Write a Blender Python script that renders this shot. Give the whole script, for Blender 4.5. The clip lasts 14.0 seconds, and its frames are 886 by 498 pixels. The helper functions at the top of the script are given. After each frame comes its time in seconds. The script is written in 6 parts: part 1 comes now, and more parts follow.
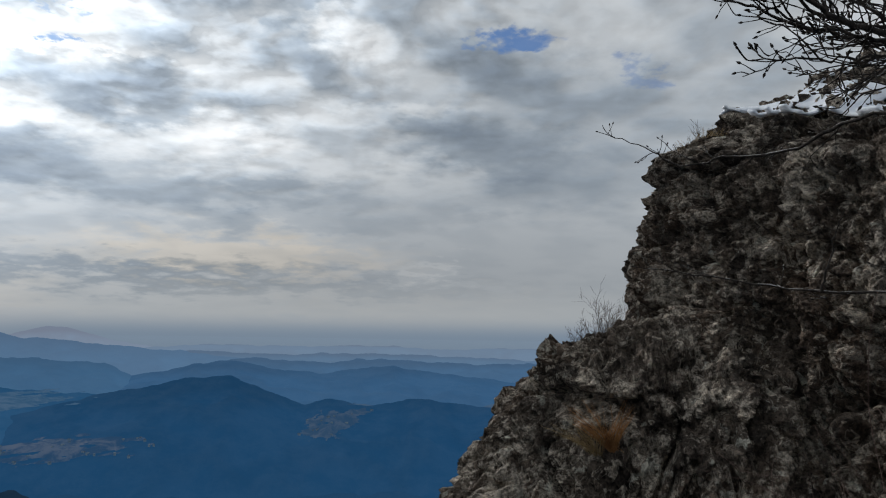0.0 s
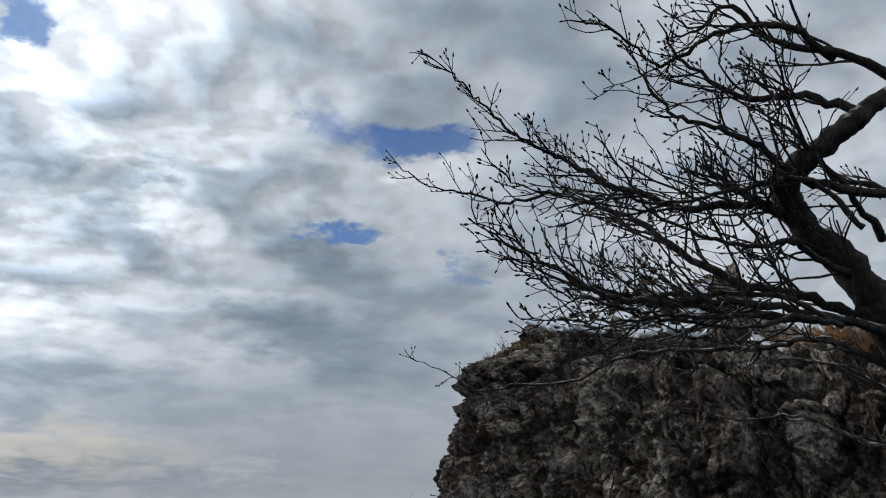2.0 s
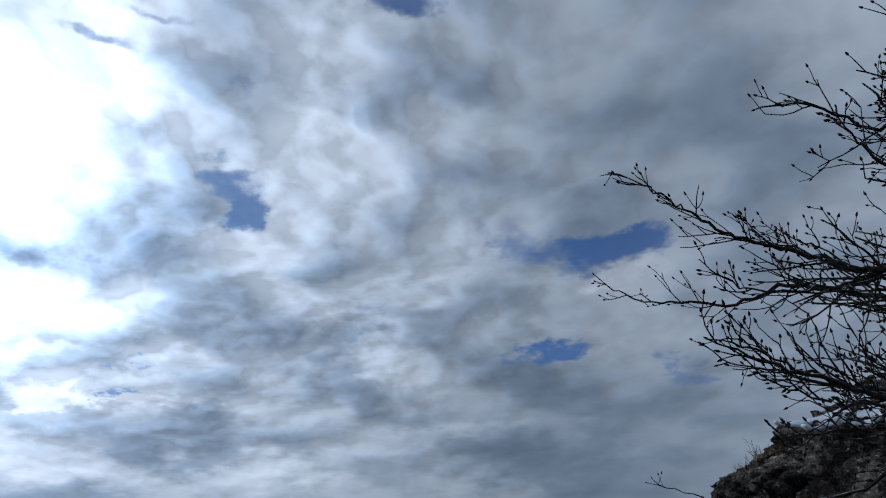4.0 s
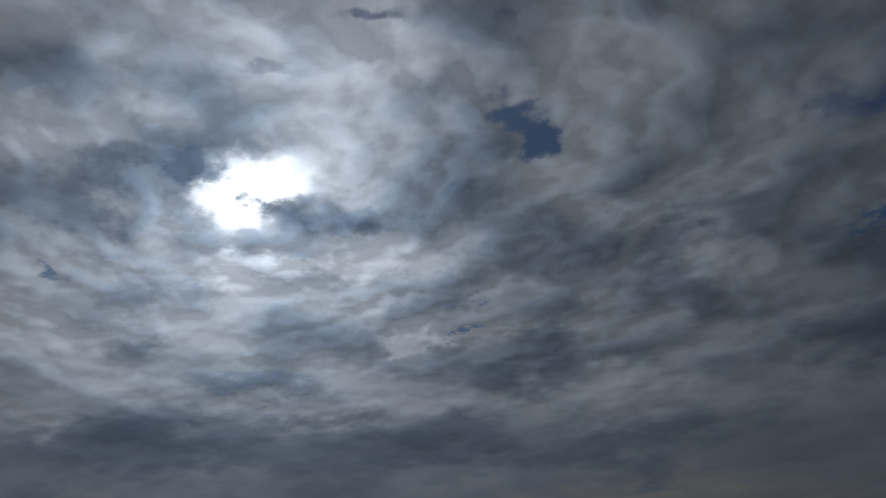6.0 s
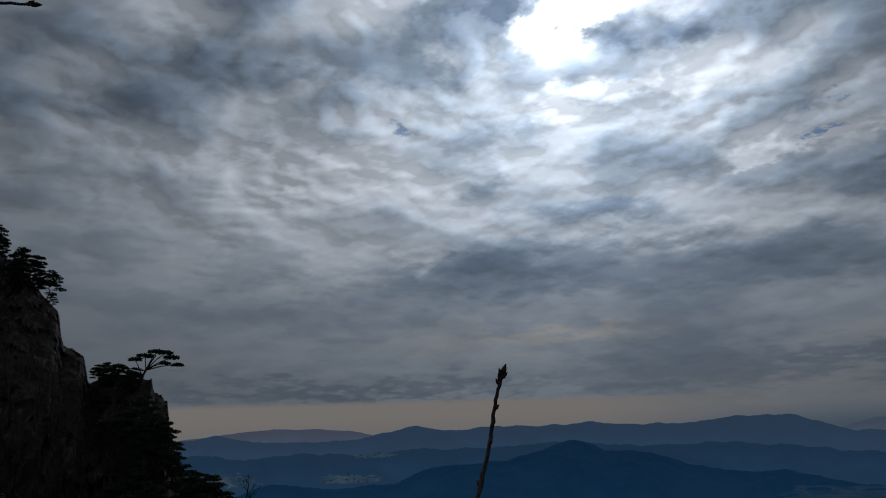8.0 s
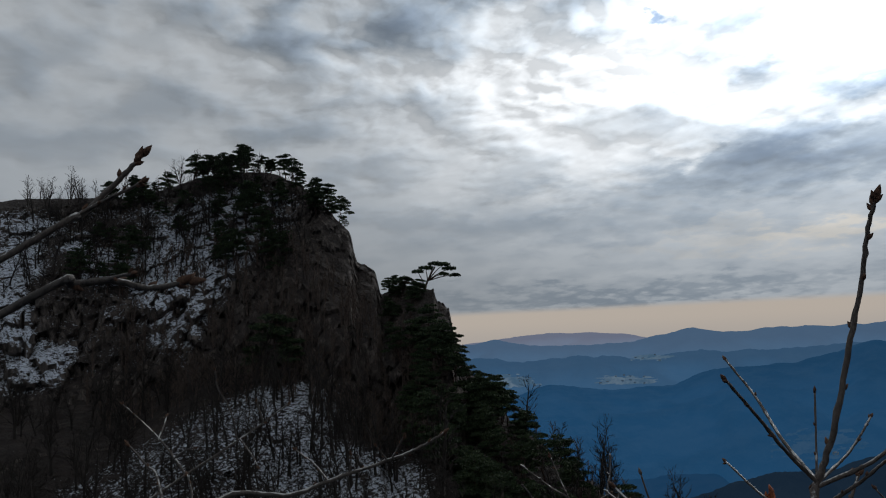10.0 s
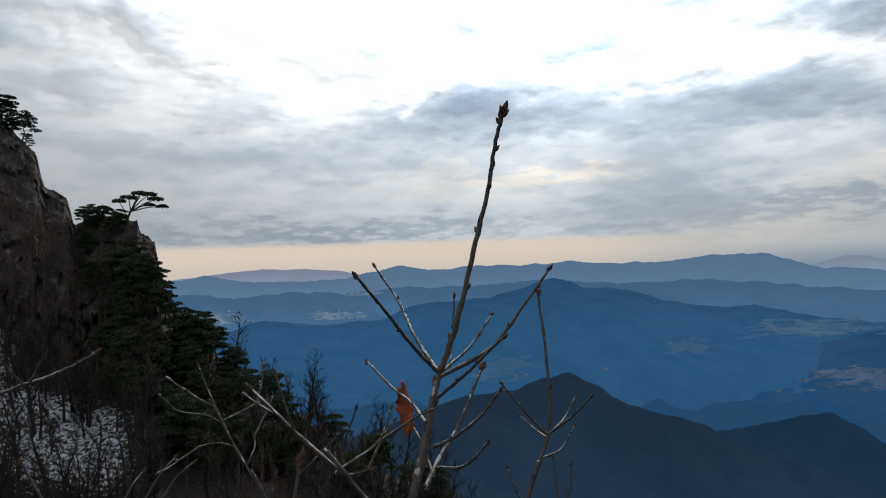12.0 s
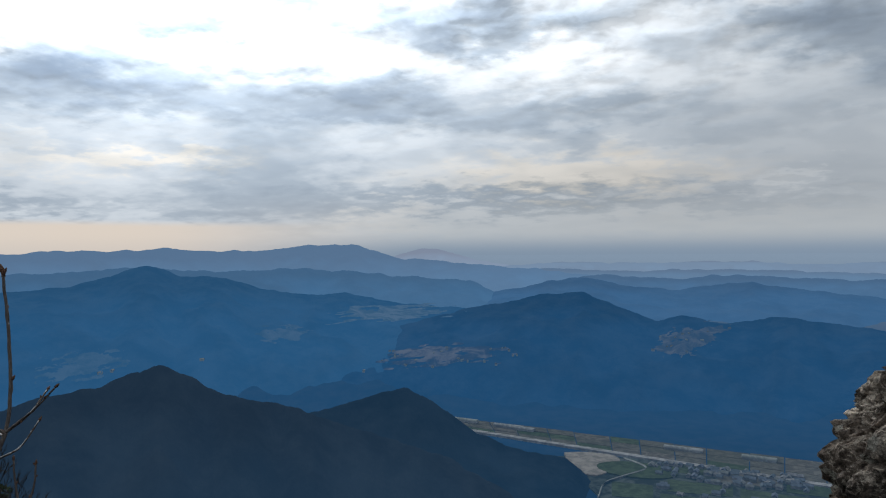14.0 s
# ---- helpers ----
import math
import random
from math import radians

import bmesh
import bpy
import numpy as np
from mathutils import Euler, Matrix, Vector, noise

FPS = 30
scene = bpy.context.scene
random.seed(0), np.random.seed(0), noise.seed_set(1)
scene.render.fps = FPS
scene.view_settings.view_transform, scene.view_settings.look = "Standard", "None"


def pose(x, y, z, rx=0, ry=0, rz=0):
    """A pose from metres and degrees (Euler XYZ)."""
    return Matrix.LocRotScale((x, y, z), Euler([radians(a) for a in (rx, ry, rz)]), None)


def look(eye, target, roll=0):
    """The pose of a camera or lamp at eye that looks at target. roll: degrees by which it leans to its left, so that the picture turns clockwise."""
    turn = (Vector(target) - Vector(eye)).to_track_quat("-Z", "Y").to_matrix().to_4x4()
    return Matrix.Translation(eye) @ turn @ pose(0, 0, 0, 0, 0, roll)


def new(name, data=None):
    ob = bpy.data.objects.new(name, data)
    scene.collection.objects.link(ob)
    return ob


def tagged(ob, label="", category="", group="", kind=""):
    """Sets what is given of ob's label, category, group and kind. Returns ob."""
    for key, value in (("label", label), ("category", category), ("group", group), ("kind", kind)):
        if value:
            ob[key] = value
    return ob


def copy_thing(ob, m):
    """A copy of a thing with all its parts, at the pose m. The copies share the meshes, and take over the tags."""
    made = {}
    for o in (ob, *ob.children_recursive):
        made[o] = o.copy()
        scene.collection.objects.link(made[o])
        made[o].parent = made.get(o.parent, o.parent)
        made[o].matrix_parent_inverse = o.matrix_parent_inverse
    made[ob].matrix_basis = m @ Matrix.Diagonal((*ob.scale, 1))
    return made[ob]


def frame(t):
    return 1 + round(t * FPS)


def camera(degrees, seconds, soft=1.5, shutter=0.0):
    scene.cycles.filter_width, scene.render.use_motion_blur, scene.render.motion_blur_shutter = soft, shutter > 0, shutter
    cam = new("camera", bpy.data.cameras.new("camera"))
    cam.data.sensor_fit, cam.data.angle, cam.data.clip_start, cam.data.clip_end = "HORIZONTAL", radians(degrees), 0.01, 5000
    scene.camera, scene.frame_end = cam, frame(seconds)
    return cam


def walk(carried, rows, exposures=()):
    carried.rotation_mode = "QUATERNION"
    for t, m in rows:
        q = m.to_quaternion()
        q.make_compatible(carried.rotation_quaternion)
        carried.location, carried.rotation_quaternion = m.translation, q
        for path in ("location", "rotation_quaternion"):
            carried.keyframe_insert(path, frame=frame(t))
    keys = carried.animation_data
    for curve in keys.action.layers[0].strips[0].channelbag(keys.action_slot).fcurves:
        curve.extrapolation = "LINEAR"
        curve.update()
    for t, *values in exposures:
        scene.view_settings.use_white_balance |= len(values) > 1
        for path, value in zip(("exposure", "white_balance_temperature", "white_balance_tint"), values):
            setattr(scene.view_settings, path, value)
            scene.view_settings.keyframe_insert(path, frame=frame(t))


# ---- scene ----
# ---- camera and its walk ----
EYE = 1.65  # height of the first camera over the summit rock


def stance(x, y, z, yaw, pitch, lean):
    """A camera pose: place relative to the first one, heading to the left, tilt up, lean."""
    return Matrix.Translation((x, y, z + EYE)) @ pose(0, 0, 0, 90 + pitch, 0, yaw) @ pose(0, 0, 0, 0, 0, lean)


PATH = [
    (0, 0.001, 0.005, 0, 0, 6.23, 0.96),
    (0.5, 0.058, -0.024, 0.018, -6.52, 8.36, 1.11),
    (1, 0.077, -0.037, 0.05, -13.5, 11.54, 0.68),
    (1.5, 0.094, -0.044, 0.091, -13.81, 16.14, 0.32),
    (2, 0.089, -0.058, 0.139, -13.57, 20.73, -0.5),
    (2.2, 0.087, -0.061, 0.142, -13.48, 21.93, -0.94),
    (3.25, 0.065, -0.058, 0.185, -6.2, 27.9, -2.6),
    (4.3, 0.038, -0.055, 0.212, 6.67, 30.79, -4.2),
    (4.5, 0.028, -0.06, 0.222, 8.9, 30.87, -4.62),
    (5, -0, -0.065, 0.213, 14.01, 31.07, -4.88),
    (5.5, -0.046, -0.074, 0.205, 21.63, 28.88, -4.3),
    (6, -0.067, -0.066, 0.199, 29.7, 25.41, -3.85),
    (6.5, -0.08, -0.054, 0.194, 37.07, 22.2, -3.13),
    (7, -0.093, -0.043, 0.188, 43.6, 19.46, -2.2),
    (7.5, -0.109, -0.036, 0.177, 50.99, 15.76, -1.71),
    (8, -0.139, -0.047, 0.145, 56.91, 13.36, -1.6),
    (8.5, -0.177, -0.073, 0.146, 63.5, 13.12, -2.23),
    (8.7, -0.187, -0.076, 0.141, 66.49, 12.99, -1.88),
    (9.75, -0.232, -0.082, 0.093, 77.5, 7.4, -2.1),
    (10.8, -0.255, -0.068, 0.048, 73.01, 2.5, -2.39),
    (11, -0.252, -0.058, 0.046, 69.86, 2.2, -2.31),
    (11.5, -0.248, -0.028, 0.041, 62.6, 1.76, -2.28),
    (12, -0.238, -0.001, 0.037, 56.04, 1.28, -1.77),
    (12.5, -0.215, 0.041, 0.033, 47.99, 1, -1.11),
    (13, -0.191, 0.077, 0.02, 39.93, 0.55, -1.47),
    (13.5, -0.159, 0.101, 0.018, 32.96, 0.16, -0.89),
    (14, -0.136, 0.125, 0.019, 26.07, -0.19, -0.51),
]
cam = camera(61.3, 14.0, soft=1.1)
EXPOSURES = [
    (0.0, -0.2, 6500, 10), (1.0, 0.03, 6450, 10), (2.2, -0.2, 6150, 10), (4.3, -1.32, 5400, 10), (5.0, -2.5, 5500, 10), (6.0, -2.85, 5800, 10),
    (6.5, -2.85, 6000, 10), (7.5, -2.4, 5950, 10), (8.7, -1.46, 5850, 10), (9.8, -0.8, 6300, 10), (10.8, 0.03, 6650, 10), (12.5, 0.0, 6560, 10), (14.0, 0.08, 6380, 10),
]
walk(cam, [(row[0], stance(*row[1:])) for row in PATH], EXPOSURES)

# ---- sky, sun ----
def bearing(az, el, d=1.0):
    """The point d metres from the first camera at az degrees to the left of north and el degrees up, relative to that camera."""
    a, e = radians(az), radians(el)
    return Vector((-math.sin(a) * math.cos(e), math.cos(a) * math.cos(e), math.sin(e))) * d


SUN_AZ, SUN_EL = 46.2, 29.9
sun_way = bearing(SUN_AZ, SUN_EL)


class Nodes:
    """Short hand for a node tree."""

    def __init__(self, tree):
        self.tree = tree
        tree.nodes.clear()

    def add(self, kind, **inputs):
        node = self.tree.nodes.new(kind)
        self.feed(node, inputs)
        return node

    def feed(self, node, inputs):
        for key, value in inputs.items():
            socket = node.inputs[int(key[1:])] if key[0] == "i" and key[1:].isdigit() else node.inputs[key.replace("_", " ")]
            if isinstance(value, bpy.types.NodeSocket):
                self.tree.links.new(value, socket)
            else:
                socket.default_value = value

    def math(self, op, a, b=0.0, c=0.0, clamp=False):
        node = self.add("ShaderNodeMath", i0=a, i1=b, i2=c)
        node.operation, node.use_clamp = op, clamp
        return node.outputs[0]

    def vec(self, op, a, b=(0, 0, 0), scale=1.0):
        node = self.tree.nodes.new("ShaderNodeVectorMath")
        node.operation = op
        self.feed(node, {"i0": a, "i1": b})
        if op == "SCALE":
            self.feed(node, {"i3": scale})
        return node.outputs[1] if op in ("DOT_PRODUCT", "LENGTH") else node.outputs[0]

    def span(self, value, lo, hi, a=0.0, b=1.0, smooth=True):
        node = self.add("ShaderNodeMapRange", i0=value, i1=lo, i2=hi, i3=a, i4=b)
        node.interpolation_type = "SMOOTHSTEP" if smooth else "LINEAR"
        return node.outputs[0]

    def mix(self, factor, a, b, blend="MIX"):
        node = self.tree.nodes.new("ShaderNodeMix")
        node.data_type, node.blend_type, node.clamp_factor = "RGBA", blend, True
        for k, v in ((0, factor), (6, a), (7, b)):
            if isinstance(v, bpy.types.NodeSocket):
                self.tree.links.new(v, node.inputs[k])
            else:
                node.inputs[k].default_value = (*v, 1) if k and len(v) == 3 else v
        return node.outputs[2]

    def noise(self, vector, scale, detail=4.0, rough=0.5, distortion=0.0):
        node = self.add("ShaderNodeTexNoise", Scale=scale, Detail=detail, Roughness=rough, Distortion=distortion)
        if vector is not None:
            self.tree.links.new(vector, node.inputs["Vector"])
        return node

    def ramp(self, value, stops):
        node = self.add("ShaderNodeValToRGB", i0=value)
        marks = node.color_ramp.elements
        while len(marks) < len(stops):
            marks.new(0.5)
        for mark, (at, colour) in zip(marks, stops):
            mark.position, mark.color = at, (*colour, 1)
        return node.outputs[0]


def make_sky():
    world = bpy.data.worlds.new("overcast_sky")
    world.use_nodes = True
    scene.world = world
    n = Nodes(world.node_tree)
    ray = n.add("ShaderNodeTexCoord").outputs["Generated"]
    part = n.add("ShaderNodeSeparateXYZ", i0=ray)
    rise = part.outputs[2]
    up = n.math("ADD", n.math("MAXIMUM", rise, 0.0), 0.20)
    plane = n.add("ShaderNodeCombineXYZ", i0=n.math("DIVIDE", part.outputs[0], up), i1=n.math("DIVIDE", part.outputs[1], up)).outputs[0]
    detail = n.span(rise, 0.05, 0.40)  # the layer's far parts blur into bands
    swirl = n.vec("SUBTRACT", n.noise(plane, 2.0, 3.0, 0.5).outputs["Color"], (0.5, 0.5, 0.5))
    curl = n.vec("SUBTRACT", n.noise(plane, 7.0, 4.0, 0.55).outputs["Color"], (0.5, 0.5, 0.5))
    bent = n.vec("ADD", plane, n.vec("ADD", n.vec("SCALE", swirl, scale=0.12), n.vec("SCALE", curl, scale=0.05)))

    def layer(at):
        """The puffs and lumps of the cloud layer at a place in it, about 0 on the mean."""
        puffs = n.math("MULTIPLY_ADD", n.noise(at, 2.3, 6.0, 0.44).outputs[0], 0.72, -0.36)
        lumps = n.math("MULTIPLY_ADD", n.span(n.noise(at, 4.6, 5.0, 0.42).outputs[0], 0.40, 0.64), 0.27, -0.12)
        knots = n.math("MULTIPLY", n.math("MULTIPLY_ADD", n.span(n.noise(at, 11.0, 4.0, 0.45).outputs[0], 0.40, 0.66), 0.13, -0.055), detail)
        return n.math("ADD", puffs, n.math("ADD", lumps, knots))

    body = layer(bent)
    sunward = Vector((sun_way.x / (sun_way.z + 0.20), sun_way.y / (sun_way.z + 0.20), 0.0))
    toward = n.vec("SCALE", n.vec("NORMALIZE", n.vec("SUBTRACT", tuple(sunward), plane)), scale=0.03)
    rim = n.math("SUBTRACT", body, layer(n.vec("ADD", bent, toward)))
    broad = n.math("MULTIPLY_ADD", n.noise(plane, 0.9, 3.0, 0.5).outputs[0], 0.3, -0.15)
    near = n.vec("DOT_PRODUCT", ray, tuple(sun_way))
    calm = n.math("MULTIPLY", n.span(rise, 0.06, 0.48, 0.13, 0.95), n.span(near, 0.60, 0.93, 0.56, 1.0))
    thick = n.math("MULTIPLY_ADD", n.math("ADD", body, broad), calm, 0.47)

    # bearing and rise in degrees, with ragged edges for the banks, gaps and holes
    az = n.math("MULTIPLY", n.math("ARCTAN2", n.math("MULTIPLY", part.outputs[0], -1.0), part.outputs[1]), 57.2958)
    el = n.math("MULTIPLY", n.math("ARCSINE", rise), 57.2958)
    shred = n.vec("SUBTRACT", n.noise(plane, 22.0, 4.0, 0.6).outputs["Color"], (0.5, 0.5, 0.5))
    sway = n.vec("ADD", n.vec("ADD", n.vec("SCALE", swirl, scale=2.2), n.vec("SCALE", curl, scale=3.4)), n.vec("SCALE", shred, scale=n.math("MULTIPLY", detail, 1.5)))
    sway = n.vec("MULTIPLY", sway, (3.2, 1.5, 0.0))
    place = n.vec("ADD", n.add("ShaderNodeCombineXYZ", i0=az, i1=el).outputs[0], sway)

    def gather(rows, start=0.0):
        """The sum of the soft-edged patches in the rows."""
        total = start
        for a, e, wide, high, amount in rows:
            off = n.vec("LENGTH", n.vec("MULTIPLY", n.vec("SUBTRACT", place, (a, e, 0.0)), (1 / wide, 1 / high, 0.0)))
            total = n.math("MULTIPLY_ADD", n.span(off, 1.6, 0.1), amount, total)
        return total

    for rows in (BANKS_BY_SUN, BANKS_LOW, BANKS_HIGH, BANKS_EAST, GAPS, GAPS_EAST):
        thick = gather(rows, thick)
    holes = gather(BLUE_HOLES)
    cloud = n.ramp(thick, [(0.24, (0.775, 0.80, 0.82)), (0.42, (0.565, 0.605, 0.64)), (0.60, (0.325, 0.378, 0.435)), (0.88, (0.145, 0.188, 0.25))])
    edge = n.math("MINIMUM", n.math("MAXIMUM", n.math("MULTIPLY_ADD", rim, n.math("MULTIPLY", n.math("MULTIPLY", detail, n.span(near, 0.60, 0.93, 0.35, 1.0)), 3.4), 1.0), 0.75), 1.6)
    halo = n.math("ADD", n.math("MULTIPLY", n.math("POWER", n.span(near, 0.55, 1.0, smooth=False), 3.0), 1.45), n.math("MULTIPLY", n.math("POWER", n.span(near, 0.915, 1.0, smooth=False), 2.5), 3.4))
    shine = n.math("POWER", n.span(near, math.cos(radians(7.5)), 1.0, smooth=False), 4.0)
    thin = n.span(thick, 0.62, 0.15)
    gain = n.math("MULTIPLY", n.math("MULTIPLY", edge, n.span(rise, 0.03, 0.25, 0.72, 1.0)), n.math("ADD", 0.96, halo))
    cloud = n.mix(1.0, cloud, n.add("ShaderNodeCombineXYZ", i0=gain, i1=gain, i2=gain).outputs[0], "MULTIPLY")
    core = n.math("MULTIPLY", shine, n.math("MULTIPLY_ADD", n.math("POWER", thin, 1.6), 11.0, 0.2))
    cloud = n.mix(1.0, cloud, n.add("ShaderNodeCombineXYZ", i0=core, i1=n.math("MULTIPLY", core, 0.98), i2=n.math("MULTIPLY", core, 0.93)).outputs[0], "ADD")
    glow = n.math("MULTIPLY", gather(WARM), 0.8, clamp=True)
    cloud = n.mix(glow, cloud, n.mix(1.0, cloud, (1.28, 1.14, 0.99), "MULTIPLY"))
    air = n.tree.nodes.new("ShaderNodeTexSky")
    air.sky_type, air.sun_disc, air.sun_elevation, air.sun_rotation = "NISHITA", False, radians(SUN_EL), radians(-SUN_AZ)
    clear = n.mix(1.0, air.outputs[0], (0.034, 0.058, 0.092), "MULTIPLY")
    open_sky = n.span(n.math("SUBTRACT", holes, n.math("MULTIPLY", n.math("SUBTRACT", thick, 0.45), 1.0)), 0.06, 1.12)
    colour = n.mix(n.math("MULTIPLY", n.math("MULTIPLY", open_sky, 0.86), n.span(holes, 0.05, 0.6)), cloud, clear)
    # the strip under the cloud base, warm towards the sun's side, and the haze on the horizon
    drift = n.noise(plane, 0.35, 2.0).outputs[0]
    warm = n.span(n.vec("DOT_PRODUCT", ray, tuple(bearing(70, 0))), math.cos(radians(44)), math.cos(radians(20)))
    strip = n.mix(warm, (0.42, 0.45, 0.47), (0.68, 0.595, 0.51))
    base = n.math("ADD", 0.025, n.math("MULTIPLY", drift, 0.012))
    colour = n.mix(n.math("MULTIPLY", n.span(rise, n.math("ADD", base, 0.05), n.math("SUBTRACT", base, 0.02)), n.math("SUBTRACT", 0.75, n.math("MULTIPLY", warm, 0.75))), colour, strip)
    colour = n.mix(n.math("MULTIPLY", n.span(rise, n.math("ADD", base, 0.006), n.math("SUBTRACT", base, 0.004)), warm), colour, strip)
    colour = n.mix(n.math("MULTIPLY", n.span(rise, 0.022, -0.012), n.math("MULTIPLY_ADD", warm, -0.8, 1.0)), colour, (0.21, 0.275, 0.355))
    out = n.add("ShaderNodeBackground", Color=colour, Strength=1.0)
    n.tree.links.new(out.outputs[0], n.add("ShaderNodeOutputWorld").inputs[0])


# the cloud layer's banks, gaps and holes: bearing, rise, half width and half height in degrees, added thickness
BANKS_BY_SUN = [
    (75.3, 27.0, 7.9, 2.1, 0.16), (64.5, 28.0, 9.0, 2.3, 0.24), (58.8, 27.0, 3.1, 1.6, 0.16), (68.2, 33.8, 10.7, 2.8, 0.21), (55.2, 36.9, 7.0, 1.6, 0.16), (42.4, 28.3, 3.5, 1.4, 0.42), (36.4, 27.9, 2.8, 1.2, 0.34), (51.2, 30.7, 2.8, 1.1, 0.42), (57.4, 31.0, 2.5, 0.8, 0.22), (29.6, 31.1, 6.5, 3.5, 0.12), (12.2, 23.8, 5.1, 1.9, 0.16), (18.2, 27.3, 7.4, 1.0, 0.08), (38.7, 19.9, 5.2, 1.1, 0.14), (33.9, 17.8, 7.4, 1.3, 0.16), (24.2, 16.3, 5.8, 1.4, 0.07), (53.3, 18.3, 3.2, 0.8, 0.14), (51.1, 23.1, 2.8, 0.9, 0.12), (50.2, 17.0, 9.3, 1.1, 0.12), (43.9, 15.8, 3.6, 1.0, 0.14),
]
BANKS_LOW = [
    (53.6, 11.7, 8.6, 1.8, 0.17), (36.7, 11.4, 10.5, 2.0, 0.19), (39.3, 5.3, 6.6, 5.1, 0.14), (66.6, 8.6, 12.3, 2.1, 0.10), (21.7, 10.1, 12.3, 1.8, 0.11), (21.6, 3.9, 13.1, 0.8, 0.12), (63.5, 2.8, 15.0, 0.7, 0.10), (51.9, 10.9, 11.9, 2.6, 0.05), (64.5, 10.0, 8.5, 1.7, 0.04), (60.5, 3.3, 19.7, 1.1, 0.05), (44.1, 15.6, 4.1, 0.9, 0.04), (95.2, 17.9, 10.3, 1.7, 0.03), (44.9, 15.4, 2.5, 0.8, 0.05), (53.6, 11.8, 7.2, 1.8, 0.05), (25.7, 16.3, 4.6, 1.6, 0.06), (38.2, 2.9, 7.5, 1.2, 0.04), (12.6, 2.6, 15.0, 0.4, 0.05), (37.3, 10.5, 9.5, 1.0, 0.02), (84.7, 24.0, 7.7, 2.2, 0.14),
]
BANKS_HIGH = [
    (-5.6, 38.4, 14.9, 4.7, 0.06), (-19.1, 36.2, 11.6, 7.0, 0.10), (2.8, 32.4, 8.3, 2.8, 0.03), (-10.7, 16.7, 12.2, 3.7, 0.11), (-10.8, 11.2, 7.6, 2.8, 0.10), (30.2, 32.1, 5.5, 3.3, 0.06), (11.5, 24.4, 3.2, 1.2, 0.13), (17.7, 23.9, 3.7, 1.2, 0.13), (7.5, 17.3, 5.4, 0.9, 0.09), (-2.0, 14.0, 5.8, 1.7, 0.10), (38.4, 22.9, 4.3, 1.3, 0.10), (47.8, 34.6, 5.7, 2.6, 0.12), (45.0, 44.3, 6.5, 1.4, 0.12),
]
BANKS_EAST = [
    (22.4, 16.6, 5.6, 2.3, 0.11), (29.2, 11.1, 5.7, 1.7, 0.05), (-1.8, 19.9, 7.5, 2.8, 0.07), (15.7, 10.4, 9.5, 1.3, 0.05), (12.1, 3.2, 14.0, 0.5, 0.08), (25.6, 3.3, 9.4, 0.6, 0.05), (-3.2, 12.8, 5.8, 2.8, 0.05), (12.3, 7.8, 10.4, 0.7, 0.05), (12.7, 20.2, 4.7, 1.9, 0.09), (-5.2, 19.3, 5.0, 2.6, 0.07), (10.4, 23.8, 3.8, 1.3, 0.07), (6.9, 28.8, 3.2, 1.9, 0.05), (16.5, 16.9, 4.9, 1.8, 0.06), (-3.7, 13.3, 7.7, 1.4, 0.05), (6.5, 9.2, 11.4, 1.0, 0.05),
]
GAPS = [
    (46.0, 29.8, 3.6, 2.2, -0.40), (49.2, 28.4, 2.4, 1.6, -0.30), (60.3, 32.7, 4.4, 2.7, -0.20), (54.9, 27.6, 2.6, 2.6, -0.18), (46.4, 23.9, 8.7, 0.9, -0.20), (31.6, 19.0, 4.5, 0.4, -0.20), (68.6, 17.1, 12.7, 7.0, -0.11), (59.1, 13.1, 2.9, 0.8, -0.12), (36.0, 13.8, 10.1, 0.6, -0.10), (44.4, 42.0, 9.4, 2.1, -0.10), (34.9, 39.6, 7.3, 1.8, -0.10), (18.7, 32.0, 1.7, 1.9, -0.10), (36.6, 24.3, 12.8, 0.8, -0.15), (27.6, 19.2, 5.9, 0.5, -0.12), (-11.2, 26.7, 3.2, 0.7, -0.15), (7.8, 23.6, 2.1, 2.0, -0.10), (69.3, 19.3, 9.9, 2.8, -0.08), (66.4, 16.1, 12.7, 4.2, -0.08),
]
GAPS_EAST = [
    (27.8, 20.3, 6.2, 1.9, -0.12), (13.4, 14.3, 3.0, 0.9, -0.08), (25.7, 10.8, 3.0, 0.7, -0.07), (3.9, 16.0, 4.1, 0.8, -0.06), (1.0, 4.5, 3.0, 0.4, -0.06), (19.5, 14.7, 2.9, 0.7, -0.05), (7.6, 22.0, 4.5, 1.9, -0.05), (14.5, 23.9, 6.4, 1.2, -0.07), (-4.7, 29.8, 3.2, 2.8, -0.06), (-11.5, 27.1, 4.5, 0.7, -0.08), (6.0, 21.7, 3.1, 1.9, -0.07), (19.5, 31.6, 5.5, 2.1, -0.08), (14.2, 13.7, 5.3, 0.7, -0.06), (34.7, 13.0, 4.1, 1.3, -0.07), (18.8, 14.1, 5.1, 1.3, -0.08), (8.5, 12.3, 5.7, 1.1, -0.05),
]
